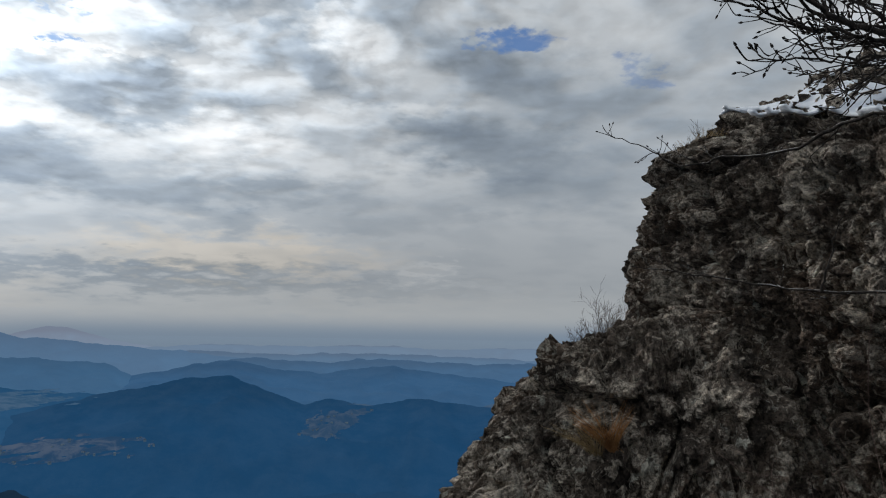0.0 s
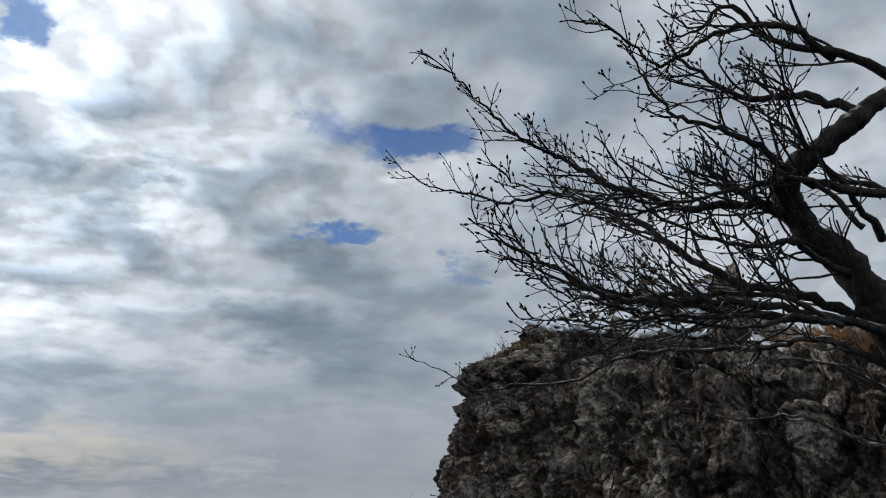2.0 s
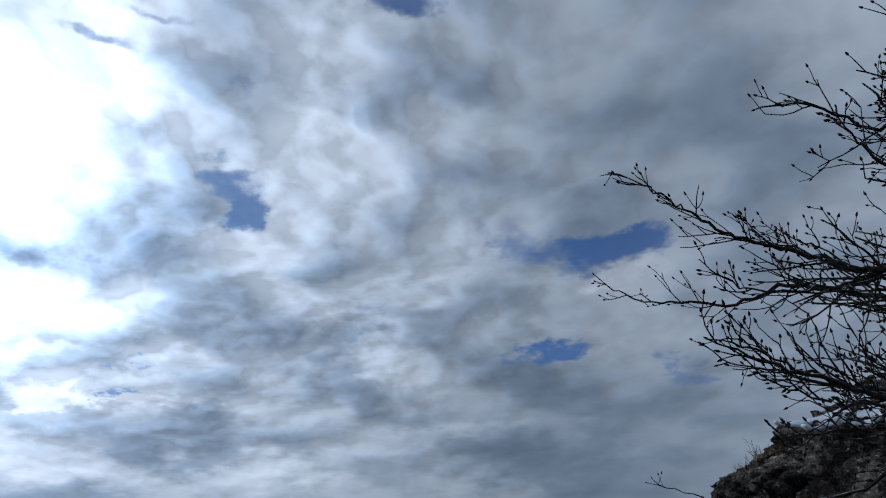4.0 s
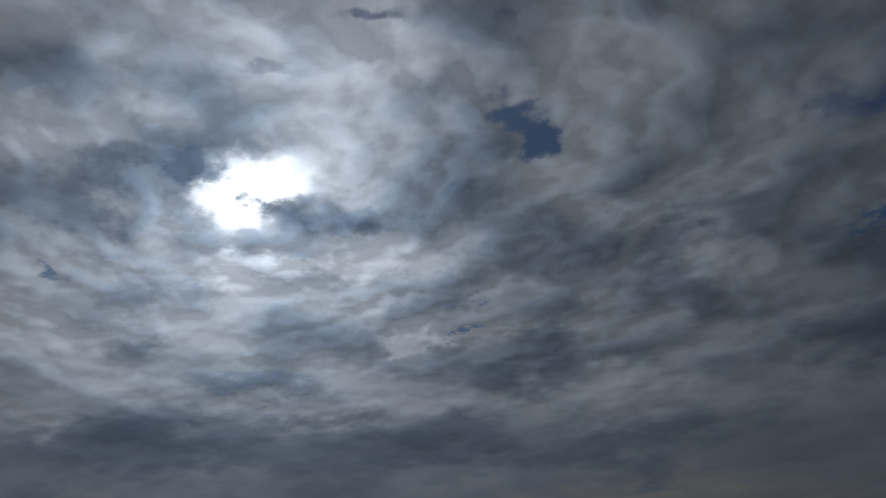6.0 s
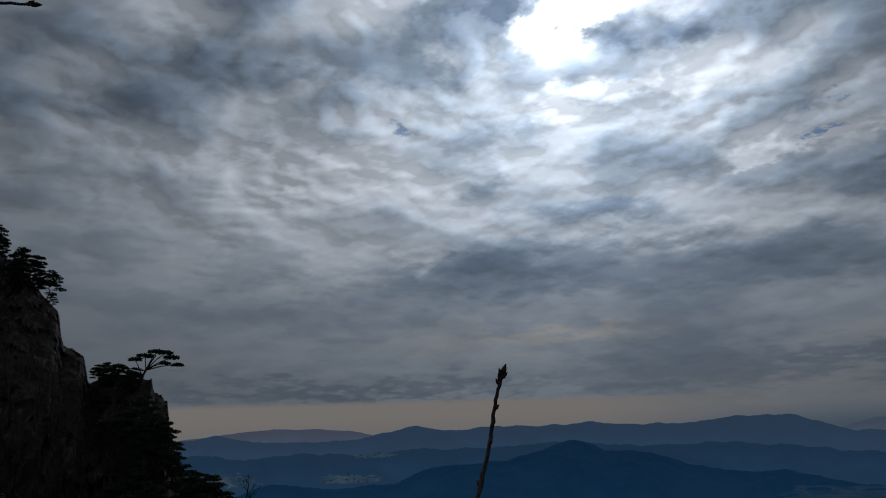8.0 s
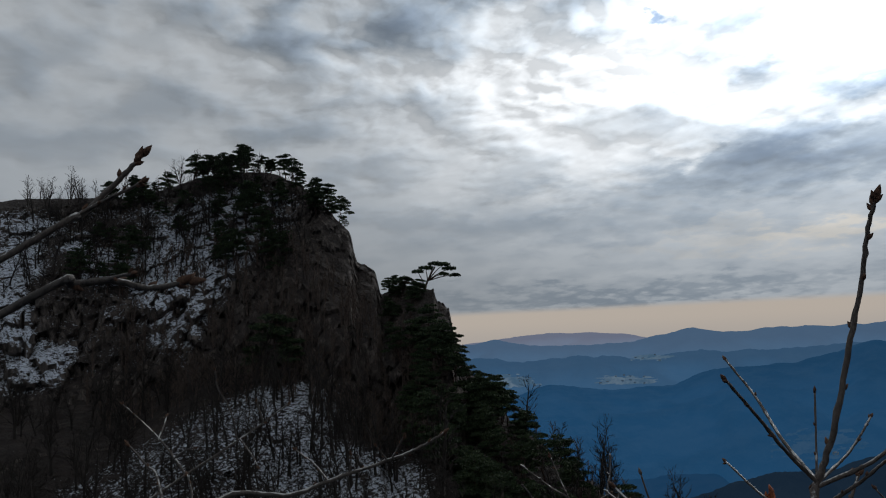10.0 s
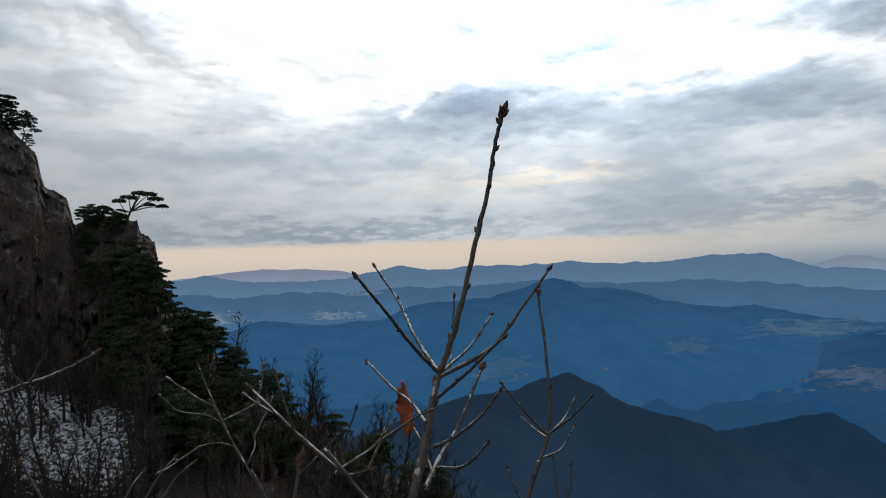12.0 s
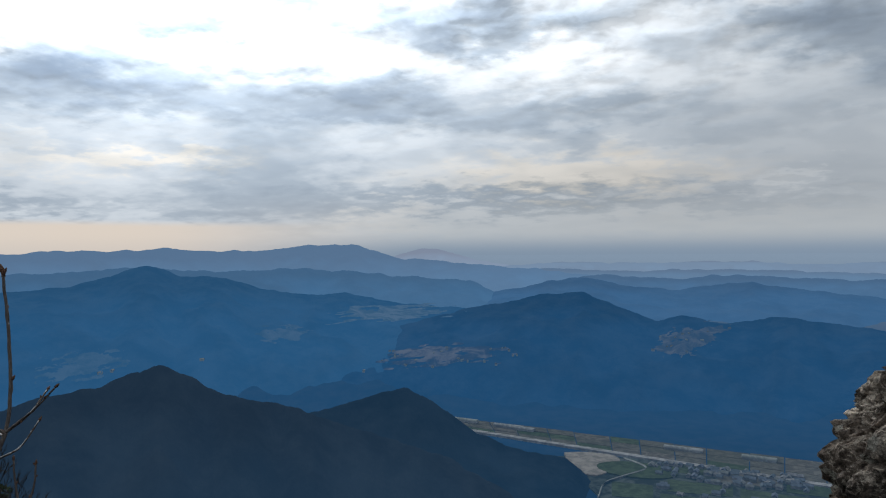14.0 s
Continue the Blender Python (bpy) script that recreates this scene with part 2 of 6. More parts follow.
BLUE_HOLES = [
    (-10.2, 28.9, 7.9, 1.5, 1.12), (-12.6, 29.6, 4.7, 1.2, 0.78), (5.5, 48.5, 4.4, 1.0, 1.12), (-4.1, 21.6, 2.1, 0.9, 1.06), (-15.2, 18.9, 1.9, 0.9, 0.67), (29.3, 19.4, 1.2, 0.5, 0.84), (28.9, 22.3, 0.7, 0.4, 0.67), (21.0, 41.9, 0.9, 1.1, 0.56), (29.6, 45.4, 4.6, 0.6, 0.56), (34.2, 42.1, 3.6, 0.6, 0.56), (44.8, 38.1, 5.2, 0.7, 0.50), (44.3, 15.8, 3.8, 0.9, 0.67), (60.3, 22.7, 1.4, 0.6, 0.84), (-6.7, 21.8, 2.2, 1.0, 0.90), (-2.6, 31.5, 2.0, 2.5, 0.45), (19.9, 33.3, 3.1, 2.1, 0.54), (21.2, 32.9, 2.1, 1.0, 1.01), (22.7, 34.7, 1.8, 1.0, 0.78), (24.3, 36.4, 1.4, 0.7, 0.56),
]
WARM = [
    (16.2, 5.3, 10.8, 1.5, 0.50), (9.5, 1.6, 23.4, 1.4, 0.35), (14.5, 5.1, 7.0, 2.1, 0.40), (48.5, 6.7, 5.6, 0.6, 0.60), (17.1, 5.2, 6.1, 1.4, 0.60), (53.9, 5.7, 3.8, 0.5, 0.40), (56.1, 7.8, 3.3, 0.4, 0.50), (45.3, 6.6, 6.1, 1.0, 0.60), (58.3, 6.2, 6.6, 0.5, 0.30), (50.5, 6.7, 8.5, 0.7, 0.60), (16.8, 4.9, 12.2, 1.2, 0.60), (30.5, 2.1, 4.7, 1.0, 0.50), (6.7, 0.5, 14.0, 0.8, 0.35),
]
make_sky()
lamp = bpy.data.lights.new("sun", "SUN")
lamp.energy, lamp.angle, lamp.color = 0.9, radians(12), (1.0, 0.95, 0.88)
new("sun", lamp).matrix_world = look(sun_way * 50, (0, 0, 0))

# ---- numeric noise for the shapes ----
TABLE = np.random.RandomState(7).rand(4096)


def lattice(i, j, k):
    return TABLE[((i * 73856093) ^ (j * 19349663) ^ (k * 83492791)) & 4095]


def vnoise(p):
    """Smooth noise from 0 to 1 at the points p."""
    f = np.floor(p)
    i, j, k = f.astype(np.int64).T
    u, v, w = ((p - f) ** 2 * (3 - 2 * (p - f))).T
    total = 0
    for a in (0, 1):
        for b in (0, 1):
            for c in (0, 1):
                total = total + lattice(i + a, j + b, k + c) * (u if a else 1 - u) * (v if b else 1 - v) * (w if c else 1 - w)
    return total


def fbm(p, octaves=5, rough=0.5):
    total, amp, norm = 0, 1.0, 0
    for o in range(octaves):
        total = total + amp * vnoise(p * 2.03**o + 17.3 * o)
        norm += amp
        amp *= rough
    return total / norm


def cells(p):
    """Distances to the nearest and second nearest scattered point, a random number for the cell, and a random tilt across it."""
    f = np.floor(p)
    near = np.full(len(p), 9.0)
    second = near.copy()
    tone = np.zeros(len(p))
    away = np.zeros(p.shape)
    for a in (-1, 0, 1):
        for b in (-1, 0, 1):
            for c in (-1, 0, 1):
                i, j, k = (f + (a, b, c)).astype(np.int64).T
                spot = f + (a, b, c) + np.stack([lattice(i, j, k), lattice(i + 57, j, k), lattice(i, j + 91, k)], 1)
                d = np.linalg.norm(spot - p, axis=1)
                closer = d < near
                second = np.where(closer, near, np.minimum(second, d))
                tone = np.where(closer, lattice(i, j, k + 131), tone)
                away = np.where(closer[:, None], p - spot, away)
                near = np.where(closer, d, near)
    lean = np.stack([tone * 17.3 % 1, tone * 41.7 % 1, tone * 73.1 % 1], 1) - 0.5
    return near, second, tone, (away * lean).sum(1)


def mesh_object(name, verts, faces, material, parent=None, smooth=True):
    mesh = bpy.data.meshes.new(name)
    mesh.from_pydata([tuple(v) for v in verts] if not isinstance(verts, np.ndarray) else verts.tolist(), [], faces if isinstance(faces, list) else faces.tolist())
    mesh.polygons.foreach_set("use_smooth", [smooth] * len(mesh.polygons))
    mesh.materials.append(material)
    ob = new(name, mesh)
    ob.parent = parent
    return ob


def grid_faces(rows, cols, wrap=False):
    r, c = np.meshgrid(np.arange(rows - 1), np.arange(cols if wrap else cols - 1), indexing="ij")
    d = (c + 1) % cols
    return np.stack([r * cols + c, r * cols + d, (r + 1) * cols + d, (r + 1) * cols + c], -1).reshape(-1, 4)


# ---- materials ----
def surface(name):
    m = bpy.data.materials.new(name)
    m.use_nodes = True
    return m, Nodes(m.node_tree)


def finish(n, colour, rough=0.9, bump=None, strength=0.3, distance=0.02, glow=None, glow_strength=1.0, gloss=0.25):
    shader = n.add("ShaderNodeBsdfPrincipled", Base_Color=colour, Roughness=rough)
    shader.inputs["Specular IOR Level"].default_value = gloss
    if bump is not None:
        n.feed(shader, {"Normal": n.add("ShaderNodeBump", Height=bump, Strength=strength, Distance=distance).outputs[0]})
    if glow is not None:
        n.feed(shader, {"Emission_Color": glow, "Emission_Strength": glow_strength})
    n.tree.links.new(shader.outputs[0], n.add("ShaderNodeOutputMaterial").inputs[0])


def rock_material():
    m, n = surface("weathered_rock")
    at = n.add("ShaderNodeTexCoord").outputs["Object"]
    grain = n.noise(at, 60, 6, 0.65).outputs[0]
    speck = n.noise(at, 19, 7, 0.66, 0.4).outputs[0]
    blotch = n.noise(at, 3.4, 7, 0.62, 0.5).outputs[0]
    broad = n.noise(at, 0.9, 4, 0.5).outputs[0]
    tone = n.ramp(blotch, [(0.36, (0.050, 0.040, 0.033)), (0.50, (0.135, 0.109, 0.088)), (0.66, (0.26, 0.215, 0.177))])
    tone = n.mix(n.span(broad, 0.46, 0.62), tone, n.mix(0.35, tone, (0.15, 0.092, 0.058)))
    # crusts of pale lichen, in clusters
    crust = n.math("ADD", n.noise(at, 10.0, 8, 0.70, 0.8).outputs[0], n.math("MULTIPLY", n.math("SUBTRACT", n.noise(at, 1.7, 3, 0.5).outputs[0], 0.5), 0.55))
    tone = n.mix(n.math("MULTIPLY", n.span(crust, 0.50, 0.56), 0.85), tone, (0.50, 0.445, 0.375))
    spots = n.math("ADD", n.noise(at, 4.2, 4, 0.55, 0.3).outputs[0], n.math("MULTIPLY", speck, 0.22))
    tone = n.mix(n.math("MULTIPLY", n.span(spots, 0.735, 0.765), 0.7), tone, (0.46, 0.455, 0.40))
    # dark algae streaks
    wet = n.noise(n.vec("MULTIPLY", at, (1.0, 1.0, 0.35)), 2.6, 6, 0.6, 0.5).outputs[0]
    tone = n.mix(n.math("MULTIPLY", n.span(wet, 0.54, 0.63), 0.50), tone, (0.036, 0.031, 0.027))
    tone = n.mix(1.0, tone, n.ramp(n.math("ADD", n.math("MULTIPLY", grain, 0.45), n.math("MULTIPLY", speck, 0.55)), [(0.42, (0.30, 0.28, 0.26)), (0.50, (0.92, 0.90, 0.88)), (0.58, (1.65, 1.61, 1.55))]), "MULTIPLY")
    height = n.math("ADD", n.math("MULTIPLY", grain, 0.4), speck)
    finish(n, tone, 0.92, height, 1.0, 0.06)
    return m


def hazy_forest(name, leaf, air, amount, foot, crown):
    """A wooded mountainside far off, with the haze painted in: its own colours are dimmed, and a blue emission,
    stronger over the valleys, stands for the light of the air between.
    """
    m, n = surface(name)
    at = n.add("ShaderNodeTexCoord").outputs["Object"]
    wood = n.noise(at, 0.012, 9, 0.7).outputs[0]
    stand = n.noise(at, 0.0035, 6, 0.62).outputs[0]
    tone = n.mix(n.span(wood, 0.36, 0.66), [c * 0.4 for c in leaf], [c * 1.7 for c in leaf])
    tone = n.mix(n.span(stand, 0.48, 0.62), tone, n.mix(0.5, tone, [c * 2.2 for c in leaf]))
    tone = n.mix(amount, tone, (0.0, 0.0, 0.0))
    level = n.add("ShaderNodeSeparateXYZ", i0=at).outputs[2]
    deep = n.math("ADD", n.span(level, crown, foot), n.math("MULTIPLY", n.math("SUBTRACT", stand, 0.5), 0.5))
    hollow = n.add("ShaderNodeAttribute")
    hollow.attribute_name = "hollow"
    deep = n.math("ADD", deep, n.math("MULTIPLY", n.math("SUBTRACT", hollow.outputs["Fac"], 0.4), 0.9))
    # the haze's blue light as emission, brighter low down and in the folds
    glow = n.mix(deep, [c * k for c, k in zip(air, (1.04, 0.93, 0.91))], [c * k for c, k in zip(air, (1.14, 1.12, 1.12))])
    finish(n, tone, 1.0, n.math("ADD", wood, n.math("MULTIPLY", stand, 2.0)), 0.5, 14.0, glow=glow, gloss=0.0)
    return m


def snow_material():
    m, n = surface("snow")
    at = n.add("ShaderNodeTexCoord").outputs["Object"]
    finish(n, n.ramp(n.noise(at, 6, 5).outputs[0], [(0.3, (0.66, 0.70, 0.77)), (0.7, (0.84, 0.86, 0.88))]), 0.6, n.noise(at, 25, 6).outputs[0], 0.4, 0.02)
    return m


ROCK, SNOW = rock_material(), snow_material()

# ---- the land ----
R_MARKS = [0, 2.5, 6, 15, 60, 200, 600, 1200, 1700, 2180, 2550, 3200, 4000, 4300, 4600, 4800, 4900]
Z_MARKS = [0, -0.1, -2.5, -9, -50, -150, -320, -482, -483, -481, -395, -295, -235, -200, -150, -85, -58]


def floor_height(r):
    return np.interp(r, R_MARKS, Z_MARKS)


def polar(az, r, z):
    a = np.radians(az)
    return np.stack([-np.sin(a) * r, np.cos(a) * r, z], -1)


def make_ground():
    az = np.linspace(-180, 180, 361)[:-1]
    r = np.concatenate([[0.01], np.geomspace(1.0, 4900, 150)])
    A, Rr = np.meshgrid(az, r)
    p = polar(A, Rr, 0 * A).reshape(-1, 3)
    z = floor_height(Rr).ravel() + (fbm(p / 160 + 5, 4) - 0.5) * np.clip(Rr.ravel() * 0.12, 0, 22) * np.clip((2600 - Rr.ravel()) / 800, 0.25, 1) * np.where((A.ravel() > -14) & (A.ravel() < 30), np.clip(np.abs(Rr.ravel() - 1800) / 250 - 1.5, 0, 1), 1)
    p[:, 2] = z + 0.0
    m, n = surface("valley_ground")
    at = n.add("ShaderNodeTexCoord").outputs["Object"]
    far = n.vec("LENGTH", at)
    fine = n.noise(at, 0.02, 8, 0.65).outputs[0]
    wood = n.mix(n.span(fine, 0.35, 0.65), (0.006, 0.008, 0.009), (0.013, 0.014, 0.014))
    # haze painted as blue emission, none close by and palest at the horizon
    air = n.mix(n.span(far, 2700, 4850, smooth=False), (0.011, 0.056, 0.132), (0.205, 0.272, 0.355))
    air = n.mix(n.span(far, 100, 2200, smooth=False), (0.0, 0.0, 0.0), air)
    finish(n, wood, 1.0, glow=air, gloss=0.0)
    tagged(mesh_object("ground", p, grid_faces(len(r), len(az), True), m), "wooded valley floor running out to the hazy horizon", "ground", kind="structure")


make_ground()


def make_mountain(name, label, distance, front, back, summits, leaf, air, amount, rough=0.12, seed=0.0, kind="structure"):
    """A ridge across the view. summits: bearing and rise of the tops and saddles along its crest."""
    bearings, rises = zip(*sorted(summits))
    az = np.arange(bearings[0] - 4, bearings[-1] + 4, 0.16)
    rise = np.interp(az, bearings, rises)
    kernel = np.hanning(7)
    rise = np.convolve(np.pad(rise, 3, mode="edge"), kernel / kernel.sum(), "valid")
    line = np.stack([az * 1.1 + seed, 0 * az, 0 * az], 1)
    rise = rise + (fbm(line, 4, 0.6) - 0.5) * rough * 3
    ends = np.clip(np.minimum(az - az[0], az[-1] - az) / 4, 0, 1)
    t = np.concatenate([-np.linspace(1, 0, 46) ** 1.2, np.linspace(0, 1, 16)[1:]])
    A, S = np.meshgrid(az, t)
    wander = (fbm(line * 0.35 + 40, 3) - 0.5) * 0.25 * front
    R = distance + wander + np.where(S < 0, S * front, S * back)
    crest = (distance + wander) * np.tan(np.radians(rise))
    q = polar(A, R, 0 * A + seed * 300).reshape(-1, 3) / 260
    spur = np.abs(fbm(q, 5, 0.55).reshape(A.shape) - 0.5) * 2
    low = floor_height(R) - 30
    drop = np.clip(np.abs(S) * (1 + (spur - 0.35) * 1.1 * np.minimum(1, np.abs(S) * 5) * (1 - np.abs(S))), 0, 1) ** np.where(S < 0, 0.85, 1.0)
    z = low + (crest - low) * (1 - drop) * ends
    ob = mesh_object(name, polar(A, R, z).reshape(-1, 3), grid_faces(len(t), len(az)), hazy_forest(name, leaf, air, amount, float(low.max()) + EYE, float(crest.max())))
    # hollow: folds of the slope, where more haze goes into the emission
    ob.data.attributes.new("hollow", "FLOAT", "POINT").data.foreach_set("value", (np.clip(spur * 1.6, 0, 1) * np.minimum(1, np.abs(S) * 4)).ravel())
    tagged(ob, label, "mountain", kind=kind)


# each ridge's second colour is the haze put into its emission
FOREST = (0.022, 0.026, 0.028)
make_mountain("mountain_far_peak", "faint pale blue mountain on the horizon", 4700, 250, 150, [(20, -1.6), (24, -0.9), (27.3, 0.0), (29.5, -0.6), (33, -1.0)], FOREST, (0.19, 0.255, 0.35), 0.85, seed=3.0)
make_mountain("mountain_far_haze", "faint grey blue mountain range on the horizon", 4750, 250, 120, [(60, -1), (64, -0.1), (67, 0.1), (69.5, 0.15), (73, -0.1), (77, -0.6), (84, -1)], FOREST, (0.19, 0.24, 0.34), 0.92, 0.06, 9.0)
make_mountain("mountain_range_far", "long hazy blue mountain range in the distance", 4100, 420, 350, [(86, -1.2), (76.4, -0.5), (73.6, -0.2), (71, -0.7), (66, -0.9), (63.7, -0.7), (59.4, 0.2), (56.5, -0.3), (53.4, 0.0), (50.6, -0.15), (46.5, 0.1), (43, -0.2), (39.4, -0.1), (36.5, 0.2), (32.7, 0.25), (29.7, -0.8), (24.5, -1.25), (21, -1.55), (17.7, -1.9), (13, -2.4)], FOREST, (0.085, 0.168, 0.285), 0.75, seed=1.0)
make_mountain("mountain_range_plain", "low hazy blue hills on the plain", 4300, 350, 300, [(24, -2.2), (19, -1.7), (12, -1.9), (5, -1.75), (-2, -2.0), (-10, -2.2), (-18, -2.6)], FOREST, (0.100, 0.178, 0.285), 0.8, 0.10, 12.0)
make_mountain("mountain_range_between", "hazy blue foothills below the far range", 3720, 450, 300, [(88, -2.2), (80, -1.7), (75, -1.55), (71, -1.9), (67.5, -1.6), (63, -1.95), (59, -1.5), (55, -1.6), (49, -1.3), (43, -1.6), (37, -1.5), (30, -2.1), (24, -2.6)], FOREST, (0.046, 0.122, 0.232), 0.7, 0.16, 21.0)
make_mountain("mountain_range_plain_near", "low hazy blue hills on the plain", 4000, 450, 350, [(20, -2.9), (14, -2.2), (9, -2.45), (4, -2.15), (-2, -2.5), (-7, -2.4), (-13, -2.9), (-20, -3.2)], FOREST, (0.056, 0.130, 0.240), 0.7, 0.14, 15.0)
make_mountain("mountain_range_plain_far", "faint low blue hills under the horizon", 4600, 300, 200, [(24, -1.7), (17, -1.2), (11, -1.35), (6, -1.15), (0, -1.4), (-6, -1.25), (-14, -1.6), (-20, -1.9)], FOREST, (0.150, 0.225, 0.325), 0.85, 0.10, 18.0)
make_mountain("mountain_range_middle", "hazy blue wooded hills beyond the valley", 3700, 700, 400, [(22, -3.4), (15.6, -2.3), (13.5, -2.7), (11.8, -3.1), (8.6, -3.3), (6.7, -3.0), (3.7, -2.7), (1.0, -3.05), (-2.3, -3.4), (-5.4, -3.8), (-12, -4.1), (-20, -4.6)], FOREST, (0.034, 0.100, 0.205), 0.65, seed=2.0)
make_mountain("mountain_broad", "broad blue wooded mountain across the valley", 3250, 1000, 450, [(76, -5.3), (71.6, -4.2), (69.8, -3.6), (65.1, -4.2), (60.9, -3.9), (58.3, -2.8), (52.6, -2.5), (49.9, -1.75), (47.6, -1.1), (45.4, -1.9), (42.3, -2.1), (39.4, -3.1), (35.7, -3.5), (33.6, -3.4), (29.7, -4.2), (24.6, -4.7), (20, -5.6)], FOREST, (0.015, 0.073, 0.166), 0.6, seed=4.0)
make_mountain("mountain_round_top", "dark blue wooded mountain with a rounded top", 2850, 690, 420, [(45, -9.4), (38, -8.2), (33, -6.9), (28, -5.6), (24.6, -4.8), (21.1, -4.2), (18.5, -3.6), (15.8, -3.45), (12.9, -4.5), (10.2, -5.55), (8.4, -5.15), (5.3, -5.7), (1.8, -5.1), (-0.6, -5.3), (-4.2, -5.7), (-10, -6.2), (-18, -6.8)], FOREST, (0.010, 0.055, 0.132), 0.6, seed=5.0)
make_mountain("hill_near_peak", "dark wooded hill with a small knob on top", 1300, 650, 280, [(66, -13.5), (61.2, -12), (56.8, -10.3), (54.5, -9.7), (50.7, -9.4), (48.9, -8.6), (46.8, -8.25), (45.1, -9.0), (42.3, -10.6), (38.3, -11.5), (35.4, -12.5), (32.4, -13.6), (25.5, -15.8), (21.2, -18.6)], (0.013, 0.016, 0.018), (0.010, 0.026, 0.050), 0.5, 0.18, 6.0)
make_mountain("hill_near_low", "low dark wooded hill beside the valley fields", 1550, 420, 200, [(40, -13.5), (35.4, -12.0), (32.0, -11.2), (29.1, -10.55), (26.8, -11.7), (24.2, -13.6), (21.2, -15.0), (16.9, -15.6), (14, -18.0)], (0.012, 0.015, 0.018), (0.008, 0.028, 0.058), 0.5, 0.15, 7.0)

# ---- the rock outcrop ----
def boulder(name, label, centre, turn, half_long, half_deep, power, low, top, inset, seed, dense=(760, 300), relief=1.0, material=ROCK):
    """A rough rock: a rounded block whose plan shrinks with height by inset(z), with ledges, cracks and knobs. top(s): the height along its length."""
    th = np.linspace(-math.pi, math.pi, 6000, endpoint=False)
    ca, sa = np.cos(th), np.sin(th)
    ra = np.sign(ca) * np.abs(ca) ** (2 / power)
    rb = np.sign(sa) * np.abs(sa) ** (2 / power)
    step = np.hypot(np.diff(ra, append=ra[0]) * half_long, np.diff(rb, append=rb[0]) * half_deep) * np.where((rb < 0.1) | (ra < -0.8), 1.0, 0.3)
    run = np.concatenate([[0], np.cumsum(step)])
    pick = np.interp(np.linspace(0, run[-1], dense[0], endpoint=False), run, np.arange(6001))
    ra, rb = (np.interp(pick, np.arange(6001), np.append(v, v[0])) for v in (ra, rb))
    th = pick
    h = np.concatenate([np.linspace(0, 1, dense[1]), 1 + np.linspace(0, 1, dense[1] // 2)[1:]])
    H, A = np.meshgrid(h, ra, indexing="ij")
    B = np.meshgrid(h, rb, indexing="ij")[1]
    side = np.clip(H, 0, 1)
    shrink = np.clip(2 - H, 0, 1)
    cap = np.sin(np.clip(H - 1, 0, 1) * math.pi / 2)
    zt = top(A * half_long)
    z = low + (zt - low) * side
    cut = inset(z - zt, z)
    round_ = 0.32 * np.clip((side - 0.86) / 0.14, 0, 1) ** 2
    along = A * (half_long - cut[0] - round_) * shrink
    deep = B * (half_deep - cut[1] - round_) * shrink
    z = z + 0.16 * cap
    p = np.stack([along, deep, z], -1).reshape(-1, 3)
    nrm = np.stack([A / half_long, B / half_deep, np.where(H > 1, 1.6, 0.05 + 0.5 * np.clip((side - 0.9) / 0.1, 0, 1))], -1).reshape(-1, 3)
    nrm /= np.linalg.norm(nrm, axis=1)[:, None]
    q = p * (1, 1, 0.75) + seed
    warp = np.stack([fbm(q * 1.3 + s, 3) - 0.5 for s in (3.1, 7.7, 11.9)], 1)
    f1, f2, tone, tilt = cells(q * (1.25, 1.25, 0.95) + warp * 0.7)
    g1, g2, tone2, tilt2 = cells(q * (3.4, 3.4, 2.8) + warp * 1.2)
    k1, k2, tone3, tilt3 = cells(q * 9.0 + warp * 1.6)
    d = (tone - 0.5) * 0.17 + tilt * 0.20 - 0.10 * np.exp(-(((f2 - f1) / 0.05) ** 2))
    v1, v2, *_ = cells(q * (2.3, 2.3, 0.42) + warp * 1.3 + 60)
    d -= 0.11 * np.exp(-(((v2 - v1) / 0.05) ** 2)) * np.clip(fbm(q * 0.9 + 21, 2) * 4 - 1.4, 0, 1)
    d += (tone2 - 0.5) * 0.11 + tilt2 * 0.17 - 0.07 * np.exp(-(((g2 - g1) / 0.07) ** 2))
    d += (tone3 - 0.5) * 0.042 + tilt3 * 0.10 - 0.016 * np.exp(-(((k2 - k1) / 0.08) ** 2))
    for size, depth in ((1.3, 0.08), (3.6, 0.05)):
        fold = 1 - 2 * np.abs(fbm(q * size + warp + 50, 4, 0.5) - 0.5)
        d -= depth * np.clip((fold - 0.92) / 0.06, 0, 1)
    bed = (p[:, 2] - EYE) * 2.1 + warp[:, 2] * 1.5 + 0.12 * q[:, 0]
    step = bed % 1
    beds = np.clip(fbm(q * 0.8 + 77, 2) * 3 - 0.8, 0, 1) * np.clip((p[:, 2] - EYE + 0.2) / 0.6, 0, 1)
    d += beds * 0.06 * (np.minimum(step / 0.8, (1 - step) / 0.2) - 0.5)
    d += (fbm(q * 1.6, 3, 0.5) - 0.5) * 0.24 + (fbm(q * 7, 5, 0.66) - 0.5) * 0.12 + (np.abs(fbm(q * 20, 4, 0.7) - 0.5) * 2 - 0.3) * 0.065
    flat = np.clip(H.ravel() - 1, 0, 1)
    p = p + nrm * (d * relief * (1 - 0.45 * flat))[:, None]
    p[:, 2] += (vnoise(q * 9) - 0.5) * 0.03
    faces = grid_faces(len(h), len(th), True)
    ob = mesh_object(name, p, faces, material, smooth=False)
    ob.matrix_world = pose(*centre, 0, 0, turn)
    tagged(ob, label, "rock", kind="structure" if name == "cliff" else "")
    return ob, p, faces, H.ravel(), q


